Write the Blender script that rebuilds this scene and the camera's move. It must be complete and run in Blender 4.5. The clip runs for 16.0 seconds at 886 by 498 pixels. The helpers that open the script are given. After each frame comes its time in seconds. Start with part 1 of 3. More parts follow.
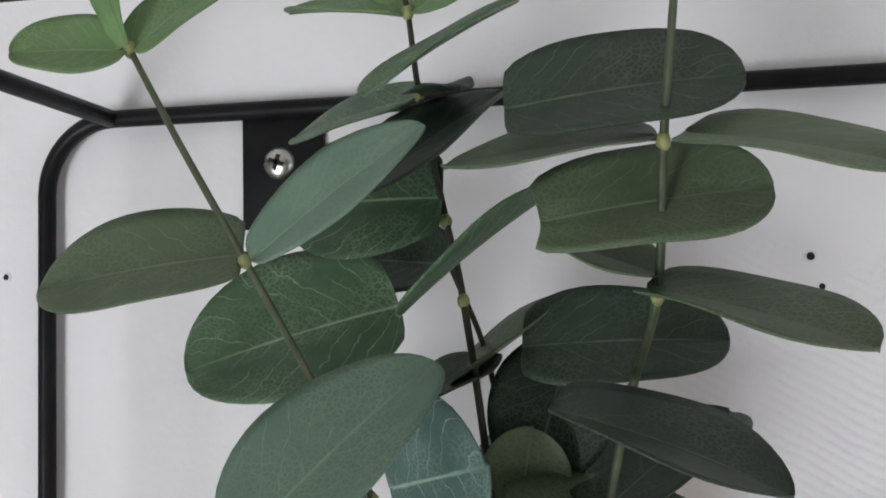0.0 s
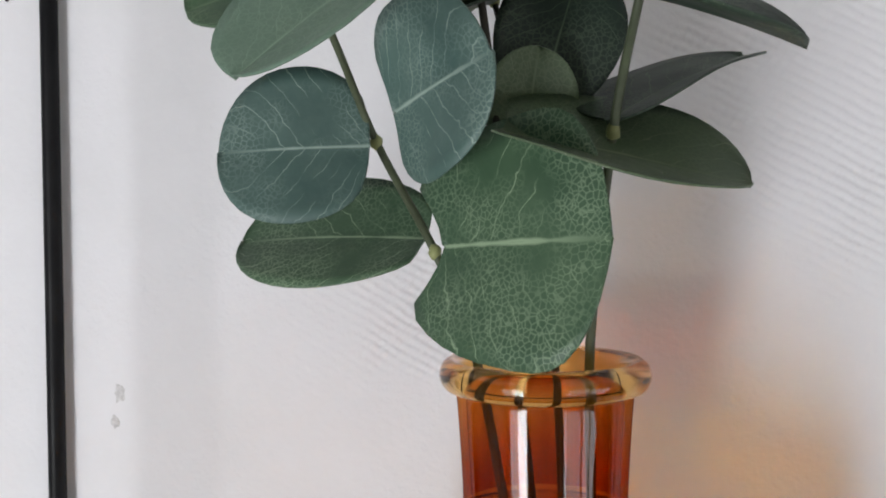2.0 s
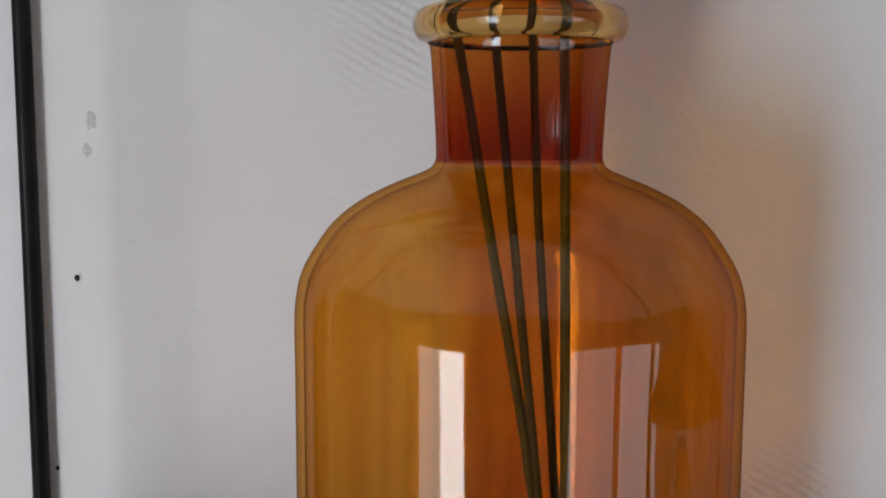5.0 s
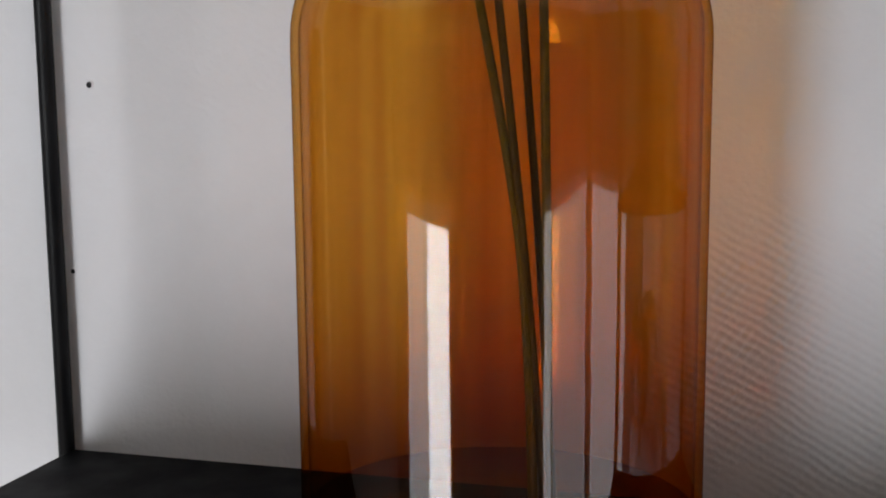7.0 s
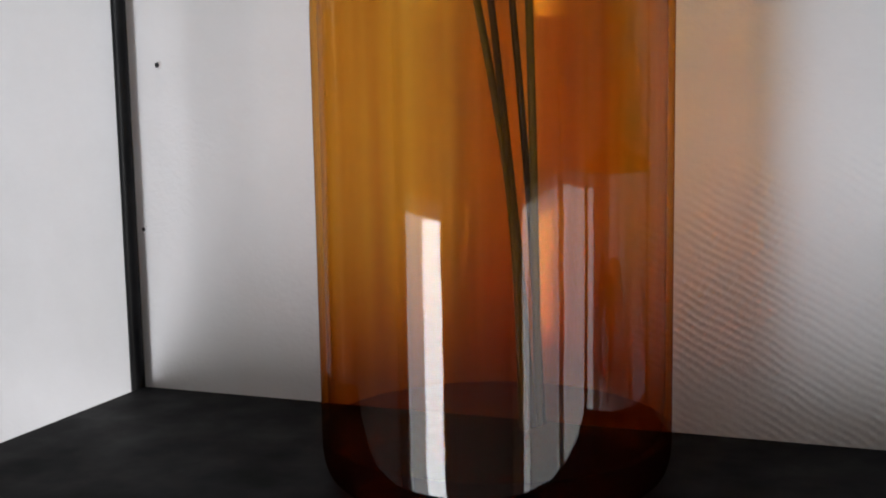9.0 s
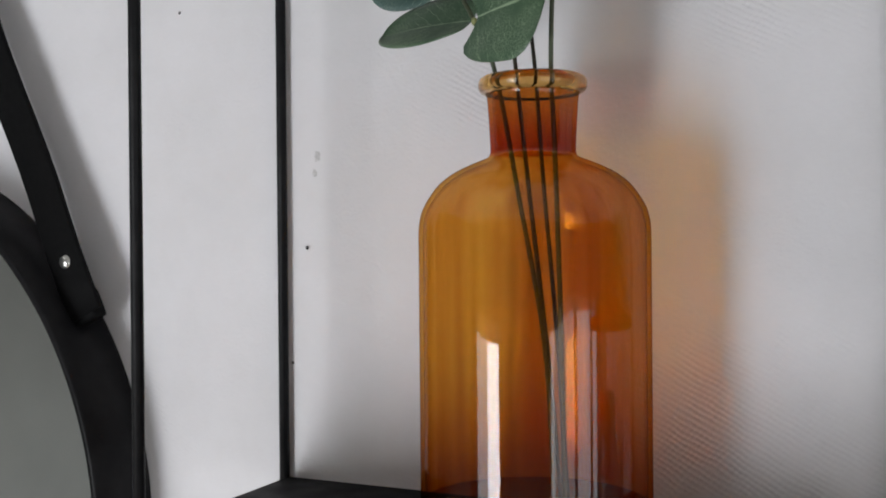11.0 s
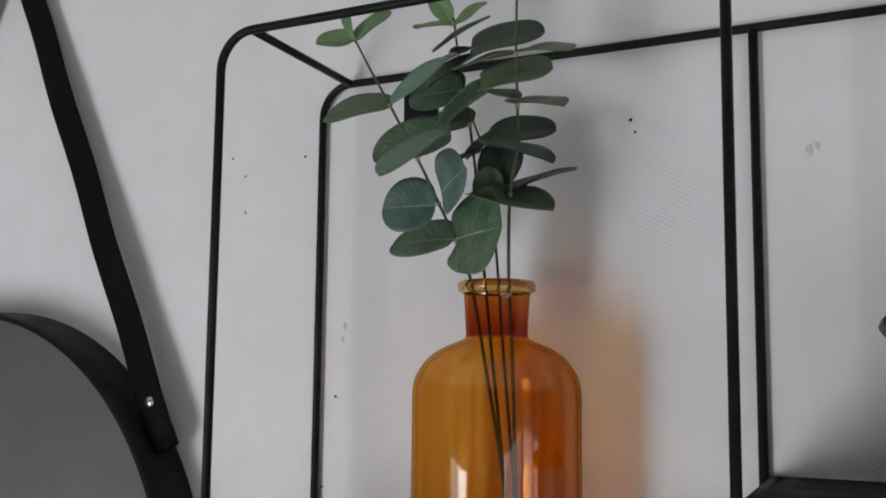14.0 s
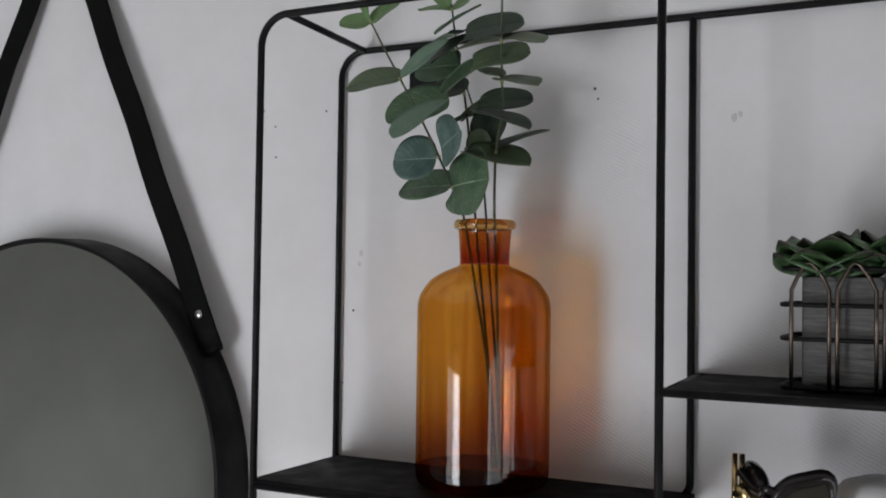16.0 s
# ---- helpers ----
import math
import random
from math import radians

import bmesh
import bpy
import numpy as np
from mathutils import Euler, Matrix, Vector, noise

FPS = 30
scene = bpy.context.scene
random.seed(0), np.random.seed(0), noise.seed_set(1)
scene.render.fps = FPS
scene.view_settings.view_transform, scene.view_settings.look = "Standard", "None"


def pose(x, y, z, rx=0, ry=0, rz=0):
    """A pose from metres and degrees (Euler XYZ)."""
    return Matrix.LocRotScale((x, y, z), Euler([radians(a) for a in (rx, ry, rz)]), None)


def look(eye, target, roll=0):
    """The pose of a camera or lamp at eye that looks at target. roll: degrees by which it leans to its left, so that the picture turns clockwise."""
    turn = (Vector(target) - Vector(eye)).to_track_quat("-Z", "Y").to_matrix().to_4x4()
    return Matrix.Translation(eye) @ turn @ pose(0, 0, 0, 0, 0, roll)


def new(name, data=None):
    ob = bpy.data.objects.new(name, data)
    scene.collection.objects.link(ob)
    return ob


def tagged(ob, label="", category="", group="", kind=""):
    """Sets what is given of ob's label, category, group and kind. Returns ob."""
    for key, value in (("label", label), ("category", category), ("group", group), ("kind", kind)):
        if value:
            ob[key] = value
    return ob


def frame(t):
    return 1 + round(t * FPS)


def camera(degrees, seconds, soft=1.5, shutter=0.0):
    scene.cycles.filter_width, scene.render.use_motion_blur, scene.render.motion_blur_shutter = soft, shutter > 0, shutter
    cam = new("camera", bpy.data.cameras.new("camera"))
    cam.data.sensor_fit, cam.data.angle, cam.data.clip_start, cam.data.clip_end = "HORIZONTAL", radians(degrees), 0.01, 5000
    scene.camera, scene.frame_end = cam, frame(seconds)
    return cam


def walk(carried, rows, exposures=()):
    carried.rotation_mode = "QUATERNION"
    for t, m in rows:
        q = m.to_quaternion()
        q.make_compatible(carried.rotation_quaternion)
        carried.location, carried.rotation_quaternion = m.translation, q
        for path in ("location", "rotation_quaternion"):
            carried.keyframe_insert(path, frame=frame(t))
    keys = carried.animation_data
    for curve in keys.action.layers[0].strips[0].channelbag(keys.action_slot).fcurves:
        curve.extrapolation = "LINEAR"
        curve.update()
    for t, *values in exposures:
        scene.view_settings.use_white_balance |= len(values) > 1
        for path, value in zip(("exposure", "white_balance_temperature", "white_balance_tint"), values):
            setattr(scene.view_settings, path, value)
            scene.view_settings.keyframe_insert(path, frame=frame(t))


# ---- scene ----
# Camera and its way
cam = camera(47.3, 16.0, 1.9)
PATH = [
    (0, (0.04, -0.318, 0.329), (-0.445, 1.621, 0.4), -0.8),
    (0.5, (0.04, -0.319, 0.311), (-0.444, 1.622, 0.347), -0.4),
    (1, (0.036, -0.319, 0.292), (-0.452, 1.621, 0.279), -0.3),
    (1.5, (0.036, -0.316, 0.274), (-0.463, 1.62, 0.229), -0.1),
    (2, (0.04, -0.312, 0.255), (-0.473, 1.62, 0.192), -0.4),
    (2.5, (0.042, -0.31, 0.242), (-0.461, 1.623, 0.137), -0.3),
    (3, (0.04, -0.311, 0.231), (-0.465, 1.618, 0.078), -0.4),
    (3.5, (0.04, -0.311, 0.224), (-0.467, 1.615, 0.043), -0.3),
    (4, (0.04, -0.312, 0.212), (-0.463, 1.614, 0.018), 0.0),
    (4.5, (0.042, -0.31, 0.202), (-0.458, 1.615, -0.006), 0.1),
    (5, (0.043, -0.311, 0.19), (-0.442, 1.616, -0.037), 0.2),
    (7.5, (0.062, -0.335, 0.109), (-0.465, 1.578, -0.149), -0.8),
    (8, (0.07, -0.335, 0.101), (-0.491, 1.564, -0.18), -0.9),
    (10.5, (0.146, -0.482, 0.135), (-0.691, 1.333, 0.067), -0.8),
    (11, (0.164, -0.522, 0.14), (-0.676, 1.293, 0.132), -0.5),
    (11.5, (0.182, -0.546, 0.145), (-0.674, 1.26, 0.199), -0.4),
    (12, (0.201, -0.57, 0.146), (-0.654, 1.234, 0.271), -0.1),
    (12.5, (0.219, -0.586, 0.147), (-0.632, 1.217, 0.31), 0.1),
    (13, (0.237, -0.617, 0.156), (-0.62, 1.177, 0.368), 0.2),
    (13.5, (0.255, -0.643, 0.161), (-0.64, 1.13, 0.394), 0.4),
    (14, (0.278, -0.674, 0.164), (-0.642, 1.087, 0.393), 0.6),
    (14.5, (0.293, -0.711, 0.168), (-0.638, 1.048, 0.36), 0.6),
    (15, (0.317, -0.754, 0.176), (-0.632, 1.001, 0.324), 0.7),
    (15.5, (0.333, -0.8, 0.175), (-0.606, 0.963, 0.282), 0.7),
    (16, (0.354, -0.83, 0.171), (-0.559, 0.949, 0.229), 0.8),
]
walk(cam, [(t, look(eye, target, roll)) for t, eye, target, roll in PATH],
     [(0.0, 0.68), (1.0, 0.88), (1.5, 0.90), (2.5, 0.62), (3.5, 0.28), (5.0, 0.22), (7.5, 0.36), (8.0, 0.42), (10.5, 0.47), (11.5, 0.34), (12.5, 0.17), (14.0, 0.16), (16.0, 0.10)])

# ==== world and light
world = bpy.data.worlds.new("sky")
scene.world = world
world.use_nodes = True
_wn = world.node_tree.nodes
_sky = _wn.new("ShaderNodeTexSky")
_sky.sky_type, _sky.sun_disc = "NISHITA", False
_sky.sun_elevation, _sky.sun_rotation = radians(35), radians(200)
world.node_tree.links.new(_sky.outputs[0], _wn["Background"].inputs[0])
_wn["Background"].inputs[1].default_value = 0.1

ROOM = dict(x0=-1.84, x1=3.1, y=-2.0, floor=-1.70, top=0.80)
WIN_A = dict(x0=-1.52, x1=-0.45, z0=-1.45, z1=-0.05)      # the bright window, down to one side of the shelf
WIN_B = dict(x0=1.28, x1=3.02, z0=-1.62, z1=-0.05)        # the wide one behind a sheer, with a bare strip at its edge
WIN_C = dict(y0=-1.92, y1=-0.60, z0=-1.62, z1=-0.05)      # its other half, round the corner


def window_light(name, centre, inward, width, height, watts, colour):
    data = bpy.data.lights.new(name, "AREA")
    data.shape, data.size, data.size_y = "RECTANGLE", width, height
    data.energy, data.color = watts, colour
    ob = new(name, data)
    ob.matrix_world = look(centre, Vector(centre) + Vector(inward))
    return ob


_low, _tall = -0.80, 1.40
window_light("daylight_bright_pane", (-0.725, ROOM["y"] - 0.03, -0.775), (0, 1, 0), 0.45, 1.35, 19, (0.94, 0.968, 1.0))
window_light("daylight_dull_pane", (-1.21, ROOM["y"] - 0.03, -0.775), (0, 1, 0), 0.52, 1.35, 5, (0.93, 0.965, 1.0))
window_light("daylight_bare_strip", (1.44, ROOM["y"] - 0.03, _low), (0, 1, 0), 0.22, _tall, 2.4, (0.95, 0.965, 1.0))
window_light("daylight_sheer", (2.28, ROOM["y"] - 0.03, _low), (0, 1, 0), 1.40, _tall, 7.5, (0.95, 0.965, 1.0))
window_light("daylight_sheer_corner", (ROOM["x1"] + 0.03, -1.26, _low), (-1, 0, 0), 1.24, _tall, 9.5, (0.95, 0.965, 1.0))


# ==== materials
class Mat:
    """Small help to wire a node material."""

    def __init__(self, name, colour, rough=0.5, metal=0.0, spec=0.5):
        self.m = bpy.data.materials.new(name)
        self.m.use_nodes = True
        self.n, self.l = self.m.node_tree.nodes, self.m.node_tree.links
        self.b = self.n["Principled BSDF"]
        self.b.inputs["Base Color"].default_value = (*colour, 1)
        self.b.inputs["Roughness"].default_value = rough
        self.b.inputs["Metallic"].default_value = metal
        self.b.inputs["Specular IOR Level"].default_value = spec
        self.colour = colour

    def node(self, kind, **values):
        node = self.n.new(kind)
        for key, value in values.items():
            if isinstance(value, bpy.types.NodeSocket):
                self.l.new(value, node.inputs[key.replace("_", " ")])
            else:
                node.inputs[key.replace("_", " ")].default_value = value
        return node

    def coords(self, out="Object"):
        return self.node("ShaderNodeTexCoord").outputs[out]

    def noise(self, scale, detail=4.0, at=None, rough=0.55):
        node = self.node("ShaderNodeTexNoise", Scale=scale, Detail=detail, Roughness=rough)
        self.l.new(at if at is not None else self.coords(), node.inputs["Vector"])
        return node.outputs[0]

    def remap(self, value, a, b, c=0.0, d=1.0):
        node = self.n.new("ShaderNodeMapRange")
        self.l.new(value, node.inputs[0])
        for k, v in zip((1, 2, 3, 4), (a, b, c, d)):
            node.inputs[k].default_value = v
        return node.outputs[0]

    def mix(self, fac, a, b, kind="MIX"):
        node = self.n.new("ShaderNodeMix")
        node.data_type, node.blend_type = "RGBA", kind
        for at, v in ((0, fac), (6, a), (7, b)):
            if isinstance(v, bpy.types.NodeSocket):
                self.l.new(v, node.inputs[at])
            else:
                node.inputs[at].default_value = v if at == 0 else (*v, 1)
        return node.outputs[2]

    def math(self, op, a, b=0.0):
        node = self.n.new("ShaderNodeMath")
        node.operation = op
        for at, v in ((0, a), (1, b)):
            if isinstance(v, bpy.types.NodeSocket):
                self.l.new(v, node.inputs[at])
            else:
                node.inputs[at].default_value = v
        return node.outputs[0]

    def base(self, socket):
        self.l.new(socket, self.b.inputs["Base Color"])
        return self

    def rough(self, socket):
        self.l.new(socket, self.b.inputs["Roughness"])
        return self

    def bump(self, height, strength, distance):
        node = self.node("ShaderNodeBump", Strength=strength, Distance=distance)
        self.l.new(height, node.inputs["Height"])
        self.l.new(node.outputs[0], self.b.inputs["Normal"])
        return self


def wallpaper():
    m = Mat("painted_woven_wallpaper", (0.80, 0.79, 0.82), 0.62, 0, 0.35)
    at = m.coords()
    turn = m.node("ShaderNodeMapping", Vector=at)
    turn.inputs["Rotation"].default_value = (0, radians(12), 0)
    x = m.node("ShaderNodeSeparateXYZ", Vector=turn.outputs[0])
    bend = m.math("MULTIPLY", m.noise(32, 3, at), 5.0)
    u = m.math("ADD", m.math("MULTIPLY", x.outputs[0], 1400), bend)
    v = m.math("ADD", m.math("MULTIPLY", x.outputs[2], 1650), m.math("MULTIPLY", m.noise(41, 2, turn.outputs[0]), -8.0))
    weave = m.math("MULTIPLY", m.math("SINE", u), m.math("SINE", v))
    spread = m.remap(m.noise(9, 4, at), 0.52, 0.72, 0.0, 0.3)
    for cx, cz, r in ((0.085, 0.285, 0.065), (0.100, 0.035, 0.080), (0.30, 0.10, 0.11), (-0.035, 0.222, 0.035)):
        off = m.node("ShaderNodeVectorMath")
        off.operation = "DISTANCE"
        off.inputs[1].default_value = (cx, 0, cz)
        m.l.new(at, off.inputs[0])
        far = m.math("ADD", off.outputs[1], m.math("MULTIPLY", m.math("SUBTRACT", m.noise(24, 3, at), 0.5), 0.12))
        spread = m.math("MAXIMUM", spread, m.remap(far, r * 0.45, r, 1.0, 0.0))
    patch = m.math("MULTIPLY", spread, m.remap(m.noise(70, 2, at), 0.30, 0.62, 0.25, 1.0))
    fine = m.noise(420, 5, at)
    lumps = m.noise(38, 4, at)
    h = m.math("ADD", m.math("MULTIPLY", weave, m.math("MULTIPLY", patch, 0.36)),
               m.math("ADD", m.math("MULTIPLY", fine, 0.35), m.math("MULTIPLY", lumps, 0.9)))
    m.bump(h, 0.55, 0.0016)
    stain = m.remap(m.noise(14, 6, at, 0.65), 0.35, 0.75)
    m.base(m.mix(stain, (0.815, 0.805, 0.835), (0.755, 0.745, 0.765)))
    m.rough(m.remap(m.noise(22, 3, at), 0.3, 0.7, 0.5, 0.7))
    return m.m


def black_metal(name="black_powder_coat", rough=0.42, spec=0.16):
    m = Mat(name, (0.008, 0.008, 0.009), rough, 0, spec)
    at = m.coords()
    m.base(m.mix(m.remap(m.noise(60, 4, at), 0.4, 0.75), (0.006, 0.006, 0.007), (0.013, 0.013, 0.014)))
    m.rough(m.remap(m.noise(35, 4, at), 0.3, 0.7, rough - 0.08, rough + 0.14))
    m.bump(m.noise(1800, 2, at), 0.12, 0.0003)
    return m.m


def amber_glass(name, tint):
    """Coloured clear glass, slightly wavy; tint is what one face lets through."""
    m = Mat(name, tuple(c * c for c in tint), 0.0)
    m.b.inputs["Transmission Weight"].default_value = 1.0
    m.b.inputs["IOR"].default_value = 1.5
    m.bump(m.noise(30, 2), 0.08, 0.0012)
    return m.m


def thin_amber_glass(name, tint, bent_tint, share=0.55, edge=7.0, darken_span=(), sheen=0.06):
    """Thin blown glass: a face tints what goes straight through and, in a colour of its own, what it bends a little,
    streaked along its height; the gloss follows the angle. The pair of heights gives where the darkened tint starts and
    where it is full.
    """
    mat = bpy.data.materials.new(name)
    mat.use_nodes = True
    n, l = mat.node_tree.nodes, mat.node_tree.links
    n.remove(n["Principled BSDF"])
    clear, bent, passed, gloss, both, angle, rim, edged = (n.new("ShaderNode" + k) for k in (
        "BsdfTransparent", "BsdfRefraction", "MixShader", "BsdfGlossy", "MixShader", "LayerWeight", "BsdfGlossy", "MixShader"))
    # hardly bends; its share and own tint set the depth of the cast shadow
    bent.inputs["Roughness"].default_value, bent.inputs["IOR"].default_value = 0.0, 1.004
    passed.inputs[0].default_value = share
    gloss.inputs["Roughness"].default_value = 0.025
    rim.inputs["Roughness"].default_value = 0.06
    # dark brown gloss paints the darkened outline where glass is seen edge-on
    rim.inputs["Color"].default_value = (0.26, 0.13, 0.07, 1)
    both.inputs[0].default_value = sheen
    angle.inputs[0].default_value = 0.5
    steep, amount = n.new("ShaderNodeMath"), n.new("ShaderNodeMapRange")
    steep.operation = "POWER"
    steep.inputs[1].default_value = edge
    amount.inputs[3].default_value, amount.inputs[4].default_value = 0.0, 0.85
    at, wave, lift, tall, streak, band = (n.new("ShaderNode" + k) for k in ("TexCoord", "TexNoise", "Bump", "Mapping", "TexNoise", "MapRange"))
    wave.inputs["Scale"].default_value, wave.inputs["Detail"].default_value = 26, 2
    lift.inputs["Strength"].default_value, lift.inputs["Distance"].default_value = 0.12, 0.0014
    tall.inputs["Scale"].default_value = (110, 110, 2.5)
    streak.inputs["Scale"].default_value, streak.inputs["Detail"].default_value = 1.0, 4
    band.inputs[1].default_value, band.inputs[2].default_value = 0.36, 0.68
    for shader, colour in ((clear, tint), (bent, bent_tint)):
        tone = n.new("ShaderNodeMix")
        tone.data_type = "RGBA"
        tone.inputs[6].default_value = (*colour, 1)
        tone.inputs[7].default_value = (colour[0] * 0.90, colour[1] * 0.80, colour[2] * 0.72, 1)
        l.new(band.outputs[0], tone.inputs[0])
        if not darken_span:
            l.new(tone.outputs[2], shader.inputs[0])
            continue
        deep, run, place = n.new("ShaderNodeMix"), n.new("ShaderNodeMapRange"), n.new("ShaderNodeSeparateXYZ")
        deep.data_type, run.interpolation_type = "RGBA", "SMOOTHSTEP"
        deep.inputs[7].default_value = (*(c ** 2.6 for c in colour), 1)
        run.inputs[1].default_value, run.inputs[2].default_value = darken_span
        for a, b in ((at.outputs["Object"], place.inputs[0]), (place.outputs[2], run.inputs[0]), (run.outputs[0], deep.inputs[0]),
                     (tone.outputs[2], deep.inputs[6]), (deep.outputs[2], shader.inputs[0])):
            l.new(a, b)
    for a, b in ((angle.outputs["Facing"], steep.inputs[0]), (steep.outputs[0], amount.inputs[0]), (at.outputs["Object"], wave.inputs["Vector"]),
                 (at.outputs["Object"], tall.inputs[0]), (tall.outputs[0], streak.inputs["Vector"]), (streak.outputs[0], band.inputs[0]),
                 (wave.outputs[0], lift.inputs["Height"]), (lift.outputs[0], gloss.inputs["Normal"]), (amount.outputs[0], edged.inputs[0]),
                 (clear.outputs[0], passed.inputs[1]), (bent.outputs[0], passed.inputs[2]), (passed.outputs[0], both.inputs[1]),
                 (gloss.outputs[0], both.inputs[2]), (both.outputs[0], edged.inputs[1]), (rim.outputs[0], edged.inputs[2]),
                 (edged.outputs[0], n["Material Output"].inputs[0])):
        l.new(a, b)
    return mat


def leaf_material(name, deep, pale, vein, gloss=0.45):
    m = Mat(name, deep, gloss, 0, 0.4)
    uv = m.node("ShaderNodeSeparateXYZ", Vector=m.coords("UV"))
    u, v = uv.outputs[0], uv.outputs[1]               # along the leaf, and from one edge (0) to the other (1)
    at = m.coords("Object")
    off = m.math("ABSOLUTE", m.math("SUBTRACT", v, 0.5))
    wob = m.math("MULTIPLY", m.math("SUBTRACT", m.noise(110, 3, at), 0.5), 0.09)
    taper = m.math("SQRT", m.math("MULTIPLY", m.math("MULTIPLY", u, m.math("SUBTRACT", 1.0, u)), 4.0))
    rib = m.math("MULTIPLY", m.remap(m.math("MULTIPLY", m.math("ABSOLUTE", m.math("ADD", off, m.math("MULTIPLY", wob, 0.35))), taper), 0.003, 0.014, 0.85, 0.0), m.remap(u, 0.55, 1.0, 1.0, 0.1))
    slant = m.math("SUBTRACT", m.math("ADD", u, m.math("MULTIPLY", wob, 2.0)), m.math("MULTIPLY", off, 0.75))
    saw = m.math("ABSOLUTE", m.math("SUBTRACT", m.math("FRACT", m.math("MULTIPLY", slant, 8.0)), 0.5))
    side = m.math("MULTIPLY", m.remap(saw, 0.0, 0.045, 1.0, 0.0), m.remap(m.noise(90, 2, at), 0.40, 0.56))
    net = m.n.new("ShaderNodeTexVoronoi")
    net.feature = "DISTANCE_TO_EDGE"
    net.inputs["Scale"].default_value = 680
    m.l.new(at, net.inputs["Vector"])
    mesh = m.math("MULTIPLY", m.remap(net.outputs["Distance"], 0.02, 0.13, 1.0, 0.0), m.remap(m.noise(48, 4, at), 0.40, 0.62, 0.0, 1.25))
    own = m.node("ShaderNodeObjectInfo").outputs["Random"]
    ground = m.mix(m.remap(m.noise(45, 4, at), 0.35, 0.7), deep, pale)
    bloom = m.math("MULTIPLY", m.remap(m.noise(30, 5, at, 0.7), 0.42, 0.68), 0.30)          # a pale waxy bloom in patches
    ground = m.mix(bloom, ground, tuple(0.55 * p + 0.45 * q * 0.6 for p, q in zip(pale, vein)))
    ground = m.mix(m.math("MULTIPLY", own, 0.45), ground, (deep[0] * 0.6, deep[1] * 0.62, deep[2] * 0.65))
    lines = m.math("MAXIMUM", rib, m.math("MAXIMUM", m.math("MULTIPLY", side, 0.75), m.math("MULTIPLY", mesh, 0.32)))
    m.base(m.mix(m.math("MULTIPLY", lines, 0.75), ground, vein))
    m.bump(m.math("ADD", m.math("MULTIPLY", lines, 0.6), m.noise(300, 3, at)), 0.25, 0.0005)
    m.rough(m.remap(m.noise(40, 3, at), 0.3, 0.7, gloss - 0.06, gloss + 0.14))
    return m.m


def plain(name, colour, rough=0.5, metal=0.0, grain=60.0, vary=0.18, relief=0.1, depth=0.0006):
    m = Mat(name, colour, rough, metal)
    at = m.coords()
    low = tuple(c * (1 - vary) for c in colour)
    m.base(m.mix(m.remap(m.noise(grain, 5, at), 0.3, 0.7), low, colour))
    m.rough(m.remap(m.noise(grain * 0.6, 3, at), 0.3, 0.7, max(rough - 0.06, 0.02), min(rough + 0.08, 1)))
    m.bump(m.noise(grain * 6, 4, at), relief, depth)
    return m.m


def mirror_glass():
    m = Mat("mirror_silver", (0.86, 0.87, 0.85), 0.03, 1.0)
    m.rough(m.remap(m.noise(8, 4), 0.3, 0.7, 0.02, 0.05))
    return m.m


def grey_wood():
    m = Mat("grey_washed_wood", (0.30, 0.29, 0.28), 0.75)
    at = m.node("ShaderNodeMapping", Vector=m.coords())
    at.inputs["Scale"].default_value = (1, 1, 14)
    streak = m.noise(38, 6, at.outputs[0], 0.7)
    m.base(m.mix(m.remap(streak, 0.3, 0.7), (0.045, 0.044, 0.045), (0.20, 0.197, 0.195)))
    m.bump(streak, 0.4, 0.0008)
    return m.m


M_WALL = wallpaper()
M_BLACK = black_metal()
M_BOARD = black_metal("black_board_coat", 0.6, 0.07)
M_STRAP = plain("black_leather", (0.007, 0.007, 0.0075), 0.62, 0, 300, 0.3, 0.3, 0.0006)
M_STRAP.node_tree.nodes["Principled BSDF"].inputs["Specular IOR Level"].default_value = 0.07
# the black board seen through is put into the body's darker lower tint
M_GLASS = thin_amber_glass("amber_glass", (0.93, 0.83, 0.50), (0.95, 0.59, 0.065), 0.68, darken_span=(0.085, 0.012))
M_GLASS_NECK = thin_amber_glass("amber_glass_neck", (0.86, 0.60, 0.24), (0.82, 0.38, 0.07), darken_span=(0.213, 0.184))      # the neck's deeper tint, darker still towards its base
# thick foot, its tint also darkened for the black board seen through it
M_GLASS_FOOT = thin_amber_glass("amber_glass_foot", (0.50, 0.16, 0.05), (0.42, 0.11, 0.03))
M_GLASS_INNER = thin_amber_glass("clear_inner_face", (0.98, 0.95, 0.90), (0.98, 0.95, 0.90), 0.0, 11.0, sheen=0.012)
M_GLASS_LIP = amber_glass("amber_glass_lip", (0.86, 0.65, 0.35))
M_STEEL = plain("zinc_steel", (0.62, 0.62, 0.60), 0.28, 1.0, 200)
M_NEAR_BLACK = plain("near_black", (0.03, 0.03, 0.03), 0.6, 0.6)
M_MIRROR = mirror_glass()
M_LEAF = leaf_material("eucalyptus_leaf", (0.050, 0.106, 0.056), (0.088, 0.160, 0.086), (0.42, 0.55, 0.36))
M_LEAF_BLUE = leaf_material("eucalyptus_leaf_bluish", (0.056, 0.108, 0.096), (0.092, 0.160, 0.140), (0.44, 0.55, 0.48))
M_LEAF_BACK = leaf_material("eucalyptus_leaf_underside", (0.125, 0.205, 0.150), (0.175, 0.262, 0.200), (0.26, 0.38, 0.27))
